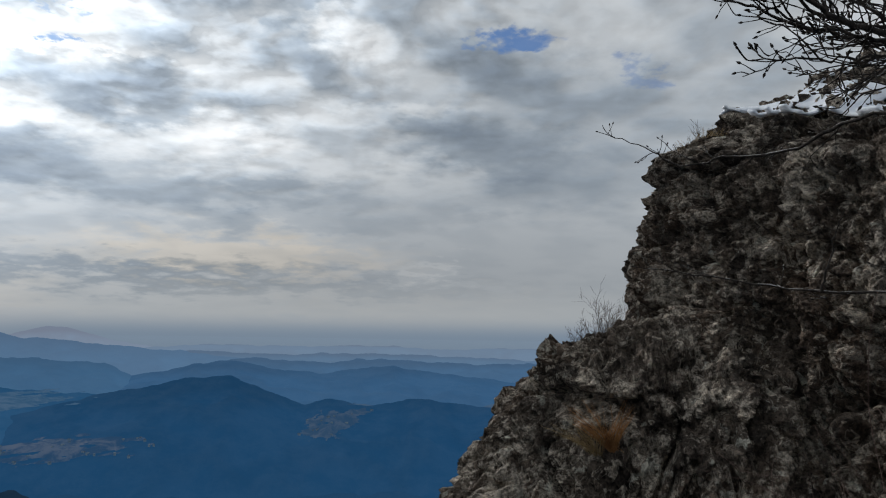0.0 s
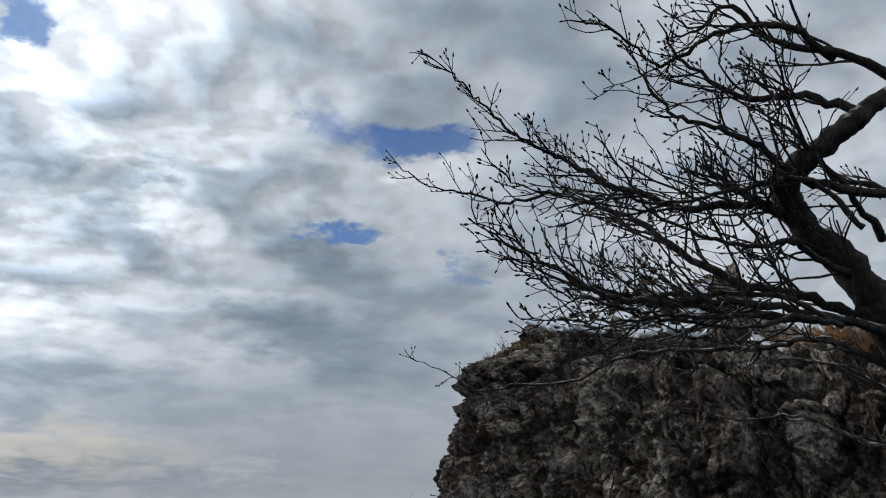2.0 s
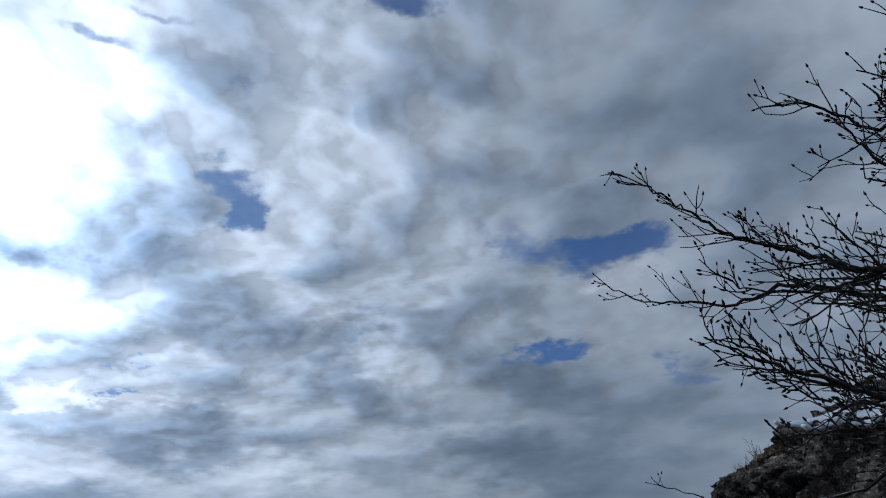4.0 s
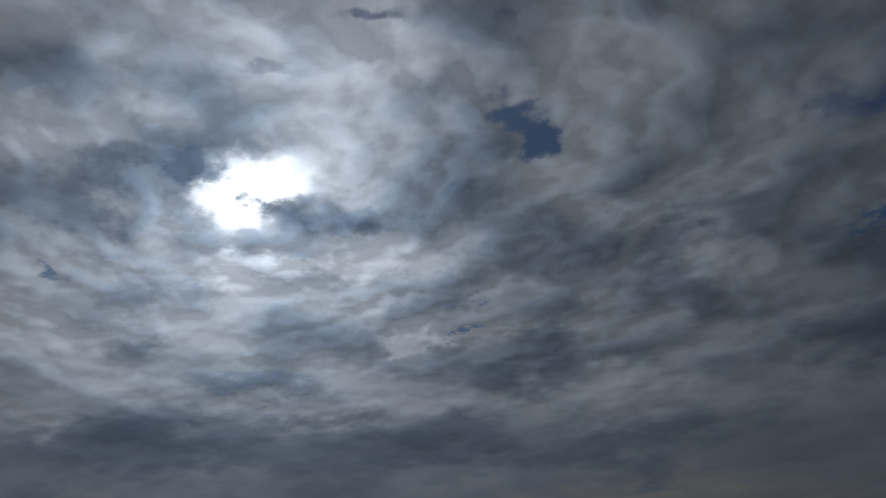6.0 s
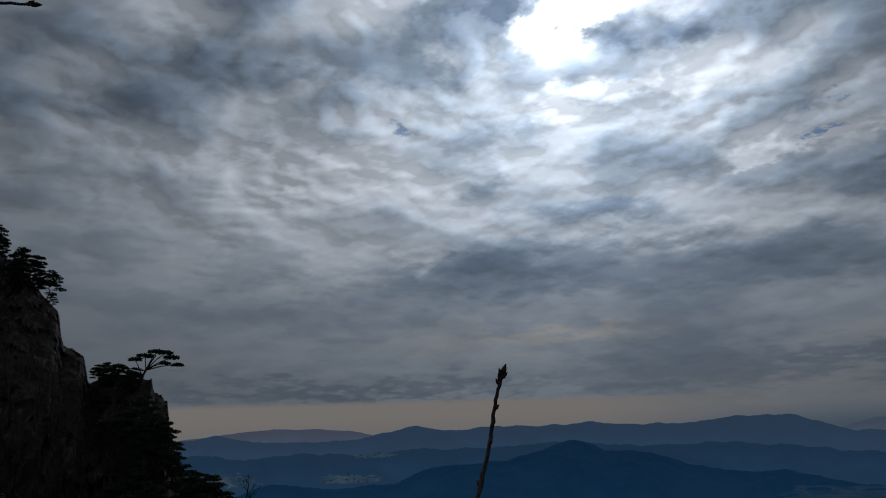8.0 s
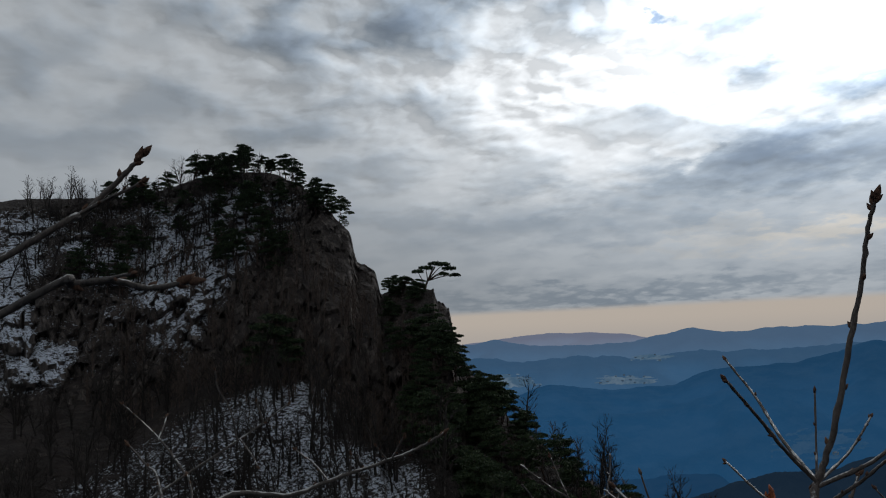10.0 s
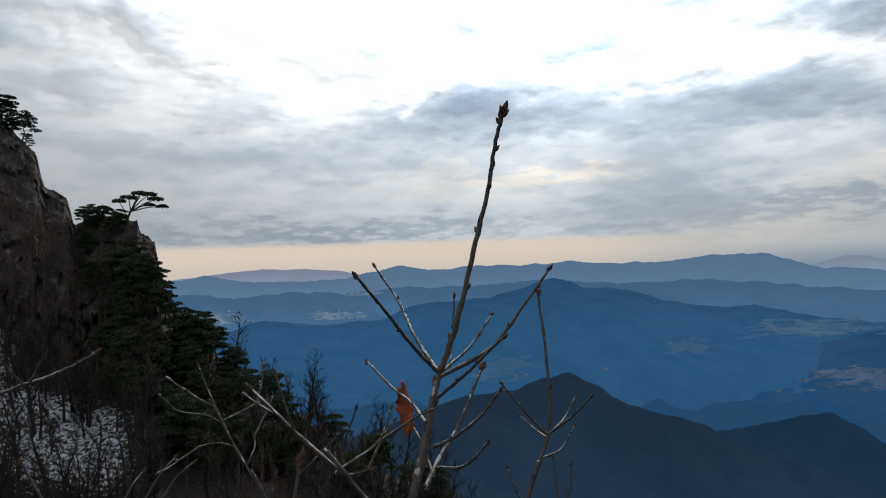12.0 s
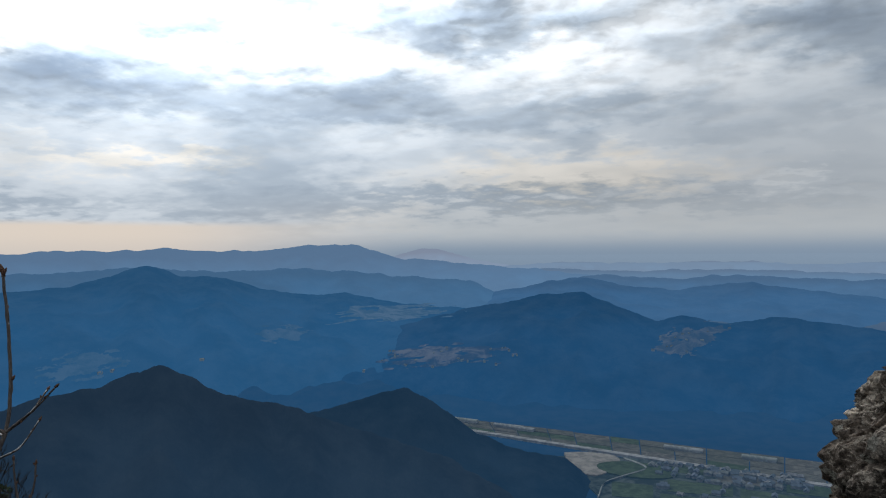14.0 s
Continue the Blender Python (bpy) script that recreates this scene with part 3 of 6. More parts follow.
def outcrop_top(s):
    return np.interp(s, [-3.2, -2.6, -1.6, -0.6, 0.4, 1.5, 3.2], [2.02, 2.26, 2.30, 2.14, 1.80, 1.38, 1.08]) + EYE - 0.16


# the long face runs from the far corner (1.6, 7.0) to the near one (3.5, 1.9)
outcrop, outcrop_points, outcrop_faces, outcrop_level, outcrop_q = boulder(
    "rock_outcrop", "large weathered grey brown rock outcrop with lichen and ledges", (3.98, 5.27, 0), -69.6, 3.0, 1.75, 4.5, -2.2, outcrop_top,
    lambda below, z: (0.06 + 0.70 * np.clip((z - EYE - 0.7) / 1.2, 0, 1) ** 1.1 + 0.14 * np.clip((EYE + 0.3 - z) / 1.0, 0, 1), 0.12 * np.clip((EYE - z) / 2, 0, 1) + 0.72 * np.clip((z - EYE - 1.1) / 0.9, 0, 1) ** 1.3), 0.0)
shelf_rock, *_ = boulder(
    "shelf_rock", "lower lichen-spotted rock beside the large outcrop", (1.62, 5.85, 0), -25, 1.75, 1.25, 3.0, -2.5, lambda s: np.interp(s, [-1.7, -1.0, -0.3, 1.7], [-0.04, 0.06, 0.10, 0.14]) + EYE - 0.15,
    lambda below, z: (0.09 + 0.58 * np.clip((z - EYE + 1.5) / 1.4, 0, 1), 0.1 + 0.55 * np.clip((z - EYE + 1.5) / 1.4, 0, 1)), 31.0, (420, 150), 0.8)


def rock_snow():
    """The thin snow left in the hollows of the outcrop's flat top."""
    step = 0.035
    xs, ys = np.arange(-1.5, 1.7, step), np.arange(-1.32, 0.9, step)
    height = np.full((len(xs), len(ys)), -9.0)
    for i, x in enumerate(xs):
        for j, y in enumerate(ys):
            hit, place, _, _ = outcrop.ray_cast(Vector((x, y, 9)), Vector((0, 0, -1)))
            if hit:
                height[i, j] = place.z
    even = height.copy()
    for turn in range(10):
        even = (even + np.roll(even, 1, 0) + np.roll(even, -1, 0) + np.roll(even, 1, 1) + np.roll(even, -1, 1)) / 5
    slope = np.hypot(*np.gradient(even, step))
    X, Y = np.meshgrid(xs, ys, indexing="ij")
    patchy = fbm(np.stack([X.ravel() * 3.0 + 8, Y.ravel() * 4.2, 0 * X.ravel()], 1), 4, 0.55).reshape(X.shape)
    lies = (slope < 1.35) & (patchy > 0.37) & (even > EYE + 1.1) & (np.abs(even - height) < 0.10)
    cells_ = lies[:-1, :-1] & lies[1:, :-1] & lies[1:, 1:] & lies[:-1, 1:]
    quads = grid_faces(len(xs), len(ys))[cells_.ravel()]
    used, quads = np.unique(quads, return_inverse=True)
    verts = np.stack([X.ravel(), Y.ravel(), even.ravel() + 0.022], 1)[used]
    ob = mesh_object("snow_patch", verts, quads.reshape(-1, 4), SNOW)
    ob.matrix_world = outcrop.matrix_world.copy()
    thick = ob.modifiers.new("depth", "SOLIDIFY")
    thick.thickness, thick.offset = 0.024, 0.0
    tagged(ob, "thin broken patches of snow on top of the rock", "snow", kind="stuff")


rock_snow()

# ---- the cliff across the gully, with its wood ----
CREST_AZ = [50, 58, 63.7, 68, 70, 71.2, 72.9, 74.5, 76.4, 76.95, 77.1, 77.7, 78.1, 78.25, 79, 81, 82.3, 82.7, 84.1, 84.5, 85.8, 86.6, 88.5, 90.4, 93, 96, 100, 106, 125]
CREST_EL = [-21, -17.3, -13.4, -10.2, -8.4, -7.4, -6.2, -4.0, -1.5, 0.9, 2.1, 2.8, 3.0, 3.8, 4.0, 4.2, 3.6, 5.4, 6.3, 8.4, 9.7, 10.8, 12.2, 12.9, 13.0, 12.3, 10.9, 10.6, 8]
DEPTH_AZ, DEPTH_R = [50, 58, 66, 72, 77, 82, 85, 90, 100, 125], [55, 60, 70, 84, 98, 107, 113, 126, 134, 138]


def cliff_height(az, r):
    """The height of the cliff's ground over the first eye, and how steep its profile is there."""
    crest, rc = np.interp(az, CREST_AZ, CREST_EL), np.interp(az, DEPTH_AZ, DEPTH_R)
    s = (r - 40) / (rc - 40)
    up = np.interp(s, [-0.3, 0, 0.45, 0.6, 0.72, 0.95, 1.0], [-0.35, 0, 0.50, 0.585, 0.79, 0.985, 1.0])
    el = -23 + (crest + 23) * up
    z = r * np.tan(np.radians(el))
    back = np.clip(s - 1, 0, 1)
    z = np.where(s > 1, rc * np.tan(np.radians(crest)) - back * 75 - 2 * np.minimum(1, back * 20), z)
    p = polar(az, r, z)
    return z + (fbm(p.reshape(-1, 3) / 9 + 3, 4).reshape(z.shape) - 0.5) * 3.2 * np.clip((1 - s) * 6, 0, 1), s


def make_cliff():
    az, r = np.arange(50, 125, 0.14), np.concatenate([np.arange(30, 60, 1.2), np.arange(60, 142, 0.42), np.arange(142, 175, 2.0)])
    A, Rr = np.meshgrid(az, r)
    z, s = cliff_height(A, Rr)
    p = polar(A, Rr, z).reshape(-1, 3)
    q = p / (2.6, 2.6, 6.0)
    f1, f2, tone, _ = cells(q)
    steep = np.gradient(z, axis=0) / np.gradient(Rr, axis=0)
    across = np.abs(np.gradient(z, axis=1)) / (Rr * 0.0024)
    crag = np.clip((np.hypot(steep, across * 0.6) - 0.55) / 0.6, 0, 1).ravel()
    push = ((tone - 0.5) * 2.4 - 1.0 * np.exp(-(((f2 - f1) / 0.12) ** 2)) + (fbm(p / 1.4, 4, 0.6) - 0.5) * 2.4) * (0.12 + crag)
    p[:, :2] -= p[:, :2] / np.linalg.norm(p[:, :2], axis=1)[:, None] * push[:, None]
    p[:, 2] += (fbm(p / 2.2 + 9, 4, 0.6) - 0.5) * (0.7 + crag * 0.9)
    p[:, 2] += EYE
    azf, sf = A.ravel(), s.ravel()
    patchy = fbm(p / 7.0 + 60, 3)
    lower = np.clip((azf - 77.5) / 2.5, 0, 1) * (1 - 0.22 * np.clip((azf - 91) / 4, 0, 1)) * np.clip((sf - 0.20) / 0.1, 0, 1) * np.clip((0.645 - 0.012 * np.abs(azf - 86) - sf) / 0.05, 0, 1)
    upper = np.clip((azf - 86.0 - 14 * (0.95 - sf)) / 3, 0, 1) * np.clip((sf - np.clip(0.64 + (95 - azf) * 0.026, 0.60, 0.9)) / 0.04, 0, 1) * np.clip((0.97 - sf) / 0.05, 0, 1)
    snowy = np.clip(np.maximum(lower * 0.86, upper * 0.98) - 0.6 * np.clip((0.5 - patchy) * 6, 0, 1), 0, 1)
    m, n = surface("cliff_face")
    at = n.add("ShaderNodeTexCoord").outputs["Object"]
    lean = n.add("ShaderNodeSeparateXYZ", i0=n.add("ShaderNodeNewGeometry").outputs["Normal"]).outputs[2]
    fine = n.noise(at, 0.9, 8, 0.65).outputs[0]
    tall = n.noise(n.vec("MULTIPLY", at, (1.0, 1.0, 0.35)), 0.8, 9, 0.7, 0.6).outputs[0]
    stone = n.ramp(tall, [(0.32, (0.013, 0.011, 0.010)), (0.46, (0.056, 0.046, 0.041)), (0.64, (0.165, 0.138, 0.12))])
    soil = n.ramp(fine, [(0.3, (0.016, 0.0128, 0.0115)), (0.7, (0.048, 0.037, 0.032))])
    tone = n.mix(n.span(lean, 0.42, 0.66), stone, soil)
    drifts = n.noise(n.vec("MULTIPLY", at, (1.0, 1.0, 1.9)), 2.5, 7, 0.72, 0.6).outputs[0]
    fallen = n.tree.nodes.new("ShaderNodeAttribute")
    fallen.attribute_name = "snow"
    cover = n.math("MULTIPLY", n.span(n.math("ADD", drifts, n.math("MULTIPLY", fallen.outputs["Fac"], 0.25)), 0.68, 0.76), n.span(lean, 0.30, 0.45))
    tone = n.mix(cover, tone, (0.57, 0.61, 0.68))
    finish(n, tone, 0.95, n.math("ADD", fine, n.math("MULTIPLY", tall, 0.8)), 1.0, 0.6)
    cliff = mesh_object("cliff", p, grid_faces(len(r), len(az)), m, smooth=False)
    cliff.data.attributes.new("snow", "FLOAT", "POINT").data.foreach_set("value", snowy.astype(np.float32))
    tagged(cliff, "dark rocky cliff mountain with patches of snow", "cliff", kind="structure")


make_cliff()


# ---- builders for branches ----
class Shape:
    """Collects vertices and faces for one mesh."""

    def __init__(self):
        self.verts, self.faces = [], []

    def tube(self, points, radii, sides=5, tip=True):
        start = len(self.verts)
        pts = [Vector(p) for p in points]
        side = None
        for i, p in enumerate(pts):
            way = (pts[min(i + 1, len(pts) - 1)] - pts[max(i - 1, 0)]).normalized()
            if side is None or abs(side.dot(way)) > 0.95:
                side = way.orthogonal().normalized()
            side = (side - way * side.dot(way)).normalized()
            other = way.cross(side)
            for k in range(sides):
                a = 2 * math.pi * k / sides
                self.verts.append(p + (side * math.cos(a) + other * math.sin(a)) * radii[i])
        for i in range(len(pts) - 1):
            for k in range(sides):
                a, b = start + i * sides + k, start + i * sides + (k + 1) % sides
                self.faces.append((a, b, b + sides, a + sides))
        if tip:
            self.faces.append(tuple(start + (len(pts) - 1) * sides + k for k in range(sides)))

    def bud(self, at, way, length, width, sides=5):
        """A pointed bud."""
        way = Vector(way).normalized()
        self.tube([Vector(at) + way * length * t for t in (0, 0.15, 0.4, 0.7, 1.0)], [width * w for w in (0.55, 0.9, 1.0, 0.62, 0.08)], sides)

    def card(self, at, a, b):
        i = len(self.verts)
        at = Vector(at)
        self.verts += [at - a - b, at + a - b * 0.6, at + a * 0.7 + b, at - a * 0.8 + b * 0.8]
        self.faces.append((i, i + 1, i + 2, i + 3))

    def make(self, name, material, parent=None, label="", smooth=True):
        ob = mesh_object(name, self.verts, self.faces, material, parent, smooth)
        return tagged(ob, label) if label else ob


def spline(points, steps=4):
    """A smooth line through the points."""
    pts = [Vector(p) for p in points]
    pts = [pts[0] * 2 - pts[1]] + pts + [pts[-1] * 2 - pts[-2]]
    out = []
    for i in range(1, len(pts) - 2):
        a, b, c, d = pts[i - 1 : i + 3]
        for k in range(steps):
            t = k / steps
            out.append(0.5 * (2 * b + (c - a) * t + (2 * a - 5 * b + 4 * c - d) * t * t + (3 * b - a - 3 * c + d) * t**3))
    return out + [pts[-2]]


def turned(rng, way, angle):
    """way turned by about angle degrees to a random side."""
    side = way.orthogonal().normalized()
    side.rotate(Matrix.Rotation(rng.uniform(0, 2 * math.pi), 3, way))
    return (way * math.cos(radians(angle)) + side * math.sin(radians(angle))).normalized()


def bark_material(name, dark, light, scale, frost_rimlight=0.0, rough=0.85):
    m, n = surface(name)
    at = n.add("ShaderNodeTexCoord").outputs["Object"]
    grain = n.noise(at, scale, 7, 0.65).outputs[0]
    streak = n.noise(n.vec("MULTIPLY", at, (1, 1, 0.3)), scale * 3, 5, 0.6).outputs[0]
    tone = n.ramp(n.math("ADD", n.math("MULTIPLY", grain, 0.6), n.math("MULTIPLY", streak, 0.4)), [(0.36, dark), (0.62, light)])
    if frost_rimlight:
        # pale upper sides: flecks of frost, and the sky's rim light painted in
        lies = n.add("ShaderNodeSeparateXYZ", i0=n.add("ShaderNodeNewGeometry").outputs["Normal"]).outputs[2]
        pale = n.math("ADD", n.noise(at, scale * 0.8, 5, 0.65).outputs[0], n.math("MULTIPLY", lies, 0.30))
        pale = n.span(pale, 0.74 - frost_rimlight * 0.2, 0.80 - frost_rimlight * 0.2)
        tone = n.mix(n.math("MULTIPLY", pale, 0.85), tone, (0.50, 0.49, 0.47))
    finish(n, tone, rough, streak, 0.8, 0.35 / scale, gloss=0.25 if rough > 0.8 else 0.5)
    return m


FAR_BARK = bark_material("winter_bark", (0.010, 0.008, 0.007), (0.035, 0.029, 0.025), 3.0)
BRUSH_BARK = bark_material("brush_bark", (0.040, 0.029, 0.024), (0.12, 0.088, 0.073), 3.0)
PINE_BARK = bark_material("pine_bark", (0.020, 0.013, 0.010), (0.070, 0.042, 0.030), 4.0)


def needle_material():
    m, n = surface("pine_needles")
    at = n.add("ShaderNodeTexCoord").outputs["Object"]
    island = n.add("ShaderNodeNewGeometry").outputs["Random Per Island"]
    tone = n.ramp(n.math("ADD", n.math("MULTIPLY", island, 0.5), n.math("MULTIPLY", n.noise(at, 1.2, 4).outputs[0], 0.5)), [(0.25, (0.014, 0.024, 0.012)), (0.55, (0.032, 0.052, 0.022)), (0.8, (0.065, 0.085, 0.034))])
    finish(n, tone, 0.7)
    return m


NEEDLES = needle_material()


def bare_tree(rng, name, height, material, label, category="tree", spread=32, depth=2):
    """A leafless tree: trunk, and a crown of limbs and twigs."""
    base = tagged(new(name), label, category)
    trunk, crown = Shape(), Shape()
    line, way, p = [Vector((0, 0, -0.5))], Vector((0, 0, 1)), Vector((0, 0, 0))
    for i in range(9):
        line.append(p.copy())
        way = (way + Vector((rng.uniform(-0.12, 0.12), rng.uniform(-0.12, 0.12), 0.04))).normalized()
        p = p + way * height / 9
    thick = [0.023 * height * (1 - 0.85 * i / (len(line) - 1)) + 0.014 for i in range(len(line))]
    trunk.tube(line, thick, 5)

    def grow(at, way, length, radius, depth):
        pts, p = [at], Vector(at)
        for k in range(3):
            way = (way + Vector((rng.uniform(-0.18, 0.18), rng.uniform(-0.18, 0.18), 0.10))).normalized()
            p = p + way * length / 3
            pts.append(p.copy())
        crown.tube(pts, [radius * (1 - 0.25 * k) + 0.010 for k in range(4)], 3, False)
        if depth:
            for k in range(rng.randint(2, 4)):
                i = rng.randint(1, 3)
                grow(pts[i], turned(rng, way, rng.uniform(25, 55)), length * rng.uniform(0.4, 0.65), radius * 0.5, depth - 1)

    for i in range(3, len(line)):
        for k in range(2 if i < 9 else 3):
            grow(line[i], turned(rng, Vector((0, 0, 1)), rng.uniform(spread, spread + 30)), height * rng.uniform(0.18, 0.32) * (1.15 - i / 14), thick[i] * 0.5, depth)
    trunk.make("trunk", material, base)
    crown.make("crown", material, base)
    return base


def pine_tree(rng, name, height, lean, pads, label, flat=0.28, tuft=0.17, low=0.35):
    """A pine with a bent trunk and tiers of needle pads."""
    base = tagged(new(name), label, "tree")
    trunk, crown, limbs = Shape(), Shape(), Shape()
    line = []
    for i in range(9):
        t = i / 8
        line.append(Vector((lean * height * t**1.5 + 0.05 * height * math.sin(t * 5 + rng.random()), 0.04 * height * math.sin(t * 4 + rng.random() * 3), height * t * 0.93 - 0.4 * (i == 0))))
    thick = [0.022 * height * (1 - 0.75 * i / 8) for i in range(9)]
    trunk.tube(line, thick, 6)
    for k in range(pads):
        t = low + (1 - low) * (k + 0.5) / pads
        i = min(7, int(t * 8))
        start = line[i].lerp(line[i + 1], t * 8 - i)
        a = k * 2.4 + rng.uniform(-0.4, 0.4)
        reach = height * rng.uniform(0.20, 0.40) * (1.18 - 0.75 * t)
        if k == pads - 1:
            reach = height * 0.05
        end = start + Vector((math.cos(a) * reach, math.sin(a) * reach, height * rng.uniform(0.0, 0.08)))
        mid = start.lerp(end, 0.5) + Vector((0, 0, -0.02 * height))
        limbs.tube(spline([start, mid, end], 3), np.linspace(thick[i] * 0.55, 0.012 * height * 0.4, 7), 4)
        size = height * rng.uniform(0.10, 0.17)
        for c in range(int(95 * (size / (0.13 * height)) ** 2)):
            while True:
                v = Vector((rng.uniform(-1, 1), rng.uniform(-1, 1), rng.uniform(-1, 1)))
                if v.length < 1:
                    break
            spot = end + Vector((v.x * size * 1.25, v.y * size * 1.25, v.z * size * flat + size * 0.1 * (1 - v.x**2 - v.y**2)))
            u = Vector((rng.uniform(-1, 1), rng.uniform(-1, 1), rng.uniform(-0.25, 0.5))).normalized() * tuft * rng.uniform(0.6, 1.3)
            w = turned(rng, u.normalized(), 90) * tuft * rng.uniform(0.35, 0.7)
            crown.card(spot, u, w)
            crown.card(spot, u, u.cross(w).normalized() * w.length)
    trunk.make("trunk", PINE_BARK, base)
    limbs.make("bough", PINE_BARK, base)
    crown.make("crown", NEEDLES, base, smooth=False)
    return base


def at_cliff(az, r, sink=0.3):
    z, _ = cliff_height(np.array([[az]]), np.array([[r]]))
    x, y, _ = polar(np.array(az), np.array(r), np.array(0.0))
    return float(x), float(y), float(z[0, 0]) + EYE - sink


def plant_wood():
    rng = random.Random(5)
    depth = lambda az: float(np.interp(az, DEPTH_AZ, DEPTH_R))
    bare = [bare_tree(rng, "bare_tree", h, FAR_BARK, "leafless dark tree standing on the snowy slope") for h in (8.5, 7.0, 9.5, 6.0)]
    brush = [bare_tree(rng, "bare_shrub", h, BRUSH_BARK, "leafless reddish brown shrub on the cliff slope", "shrub", 22, 1) for h in (3.2, 2.6, 3.8)]
    pines = [pine_tree(rng, "pine_tree", h, l, k, "dark green pine tree on the rocky slope") for h, l, k in ((6.5, 0.12, 13), (5.2, -0.15, 11), (7.5, 0.05, 15), (4.2, 0.2, 9))]
    for ob, what in [(o, "leafless trees on the slope") for o in bare] + [(o, "shrubs on the cliff") for o in brush] + [(o, "pines on the cliff") for o in pines]:
        ob["group"] = what
    used = set()

    def put(kinds, az, r, size=1.0, sink=0.3):
        ob = rng.choice(kinds)
        x, y, z = at_cliff(az, r, sink)
        m = Matrix.Translation((x, y, z)) @ pose(0, 0, 0, rng.uniform(-6, 6), rng.uniform(-6, 6), rng.uniform(0, 360))
        s = size * rng.uniform(0.8, 1.2)
        if ob in used:
            ob = copy_thing(ob, m)
        else:
            used.add(ob)
        ob.matrix_basis = m
        ob.scale = (s, s, s)

    for k in range(34):  # the crest's wood
        az = rng.uniform(85.5, 101)
        put(pines, az, depth(az) * rng.uniform(0.95, 0.998), 0.56)
    for az, size in ((84.9, 0.5), (85.3, 0.6), (85.8, 0.6), (86.3, 0.65), (86.9, 0.65), (88.3, 0.65), (89.3, 0.75), (90.2, 0.8), (91.2, 0.8), (92.2, 0.95), (92.8, 1.0), (93.4, 1.0), (94.0, 0.95), (94.6, 0.9), (99.8, 0.9), (101.5, 0.9), (81.2, 0.42), (81.8, 0.45)):
        put(pines, az, depth(az) * 0.995, size * 0.85)
    for k in range(60):
        az = rng.uniform(87.5, 106)
        put(bare, az, depth(az) * rng.uniform(0.93, 1.0), 0.5)
    for k in range(44):  # pines on the upper slope
        az = rng.uniform(89.5, 104)
        put(pines, az, 40 + (depth(az) - 40) * rng.uniform(0.72, 0.95), 0.6)
    for k in range(95):  # the dark pines below the ledge
        az = rng.triangular(70, 82.0, 75.5)
        put(pines, az, 40 + (depth(az) - 40) * rng.uniform(0.45, 0.99 if az < 75.0 else 0.80), 0.64)
    for k in range(150):  # the leafless wood on the lower snow
        az = rng.uniform(77, 108)
        put(bare, az, 40 + (depth(az) - 40) * rng.uniform(0.12, 0.56), 0.66)
    for k in range(80):
        az = rng.uniform(88, 108)
        put(bare, az, 40 + (depth(az) - 40) * rng.uniform(0.72, 0.93), 0.6)
    for k in range(165):  # brush on the brown band and on the spur that runs down
        az = rng.uniform(78, 101)
        put(brush, az, 40 + (depth(az) - 40) * rng.uniform(0.50, 0.78), 1.05)
    for k in range(100):
        az = rng.uniform(55, 74)
        put(rng.choice((brush, brush, brush, bare)), az, 40 + (depth(az) - 40) * rng.uniform(-0.1, 0.95), 0.75)
    for k in range(16):  # small pines on the ledge
        az = rng.uniform(78.6, 82.2)
        put(pines, az, 40 + (depth(az) - 40) * rng.uniform(0.84, 0.96), 0.42)
    for az, size in ((89.6, 1.0), (90.6, 1.1), (91.5, 0.9)):
        put(pines, az, 40 + (depth(az) - 40) * 0.58, size)
    for k in range(18):
        az = rng.triangular(58, 74, 71)
        put(pines, az, 40 + (depth(az) - 40) * rng.uniform(0.55, 0.98), 0.55)
    for k in range(40):
        az = rng.triangular(56, 73, 68)
        put(rng.choice((brush, brush, bare)), az, 40 + (depth(az) - 40) * rng.uniform(0.7, 1.0), 0.6)
    for k in range(5):
        put(pines, rng.uniform(66, 70), 62 + k, 0.5)
    for az, r in ((57.4, 53), (58.2, 54), (53.6, 50)):
        put(pines, az, r, 0.85)
    # the rest of the leafless wood, too thick to tell its trees apart
    simple = [bare_tree(rng, "template", h, FAR_BARK, "", "", 30, 1) for h in (5.5, 6.5, 7.5)]
    shapes = []
    for ob in simple:
        verts, faces = [], []
        for child in ob.children:
            base = len(verts)
            verts += [tuple(v.co) for v in child.data.vertices]
            faces += [[base + i for i in f.vertices] for f in child.data.polygons]
            bpy.data.objects.remove(child)
        bpy.data.objects.remove(ob)
        shapes.append((np.array(verts), faces))
    wood = Shape()
    for k in range(330):
        low = k < 150
        az = rng.uniform(77.5 if low else 88, 108)
        r = 40 + (depth(az) - 40) * (rng.uniform(0.1, 0.58) if low else rng.uniform(0.72, 0.97))
        verts, faces = rng.choice(shapes)
        a, s = rng.uniform(0, 6.28), rng.uniform(0.6, 1.1) * (1.0 if low else 0.62)
        c, d = math.cos(a) * s, math.sin(a) * s
        x, y, z = at_cliff(az, r)
        base = len(wood.verts)
        wood.verts += np.stack([verts[:, 0] * c - verts[:, 1] * d + x, verts[:, 0] * d + verts[:, 1] * c + y, verts[:, 2] * s + z], 1).tolist()
        wood.faces += [tuple(base + i for i in f) for f in faces]
    tagged(wood.make("bare_wood", FAR_BARK), "thick leafless winter wood on the snowy slope", "woods", kind="stuff")
    low_shapes = []
    for h in (2.4, 3.0, 3.4):
        ob = bare_tree(rng, "template", h, BRUSH_BARK, "", "", 22, 1)
        verts, faces = [], []
        for child in ob.children:
            base = len(verts)
            verts += [tuple(v.co) for v in child.data.vertices]
            faces += [[base + i for i in f.vertices] for f in child.data.polygons]
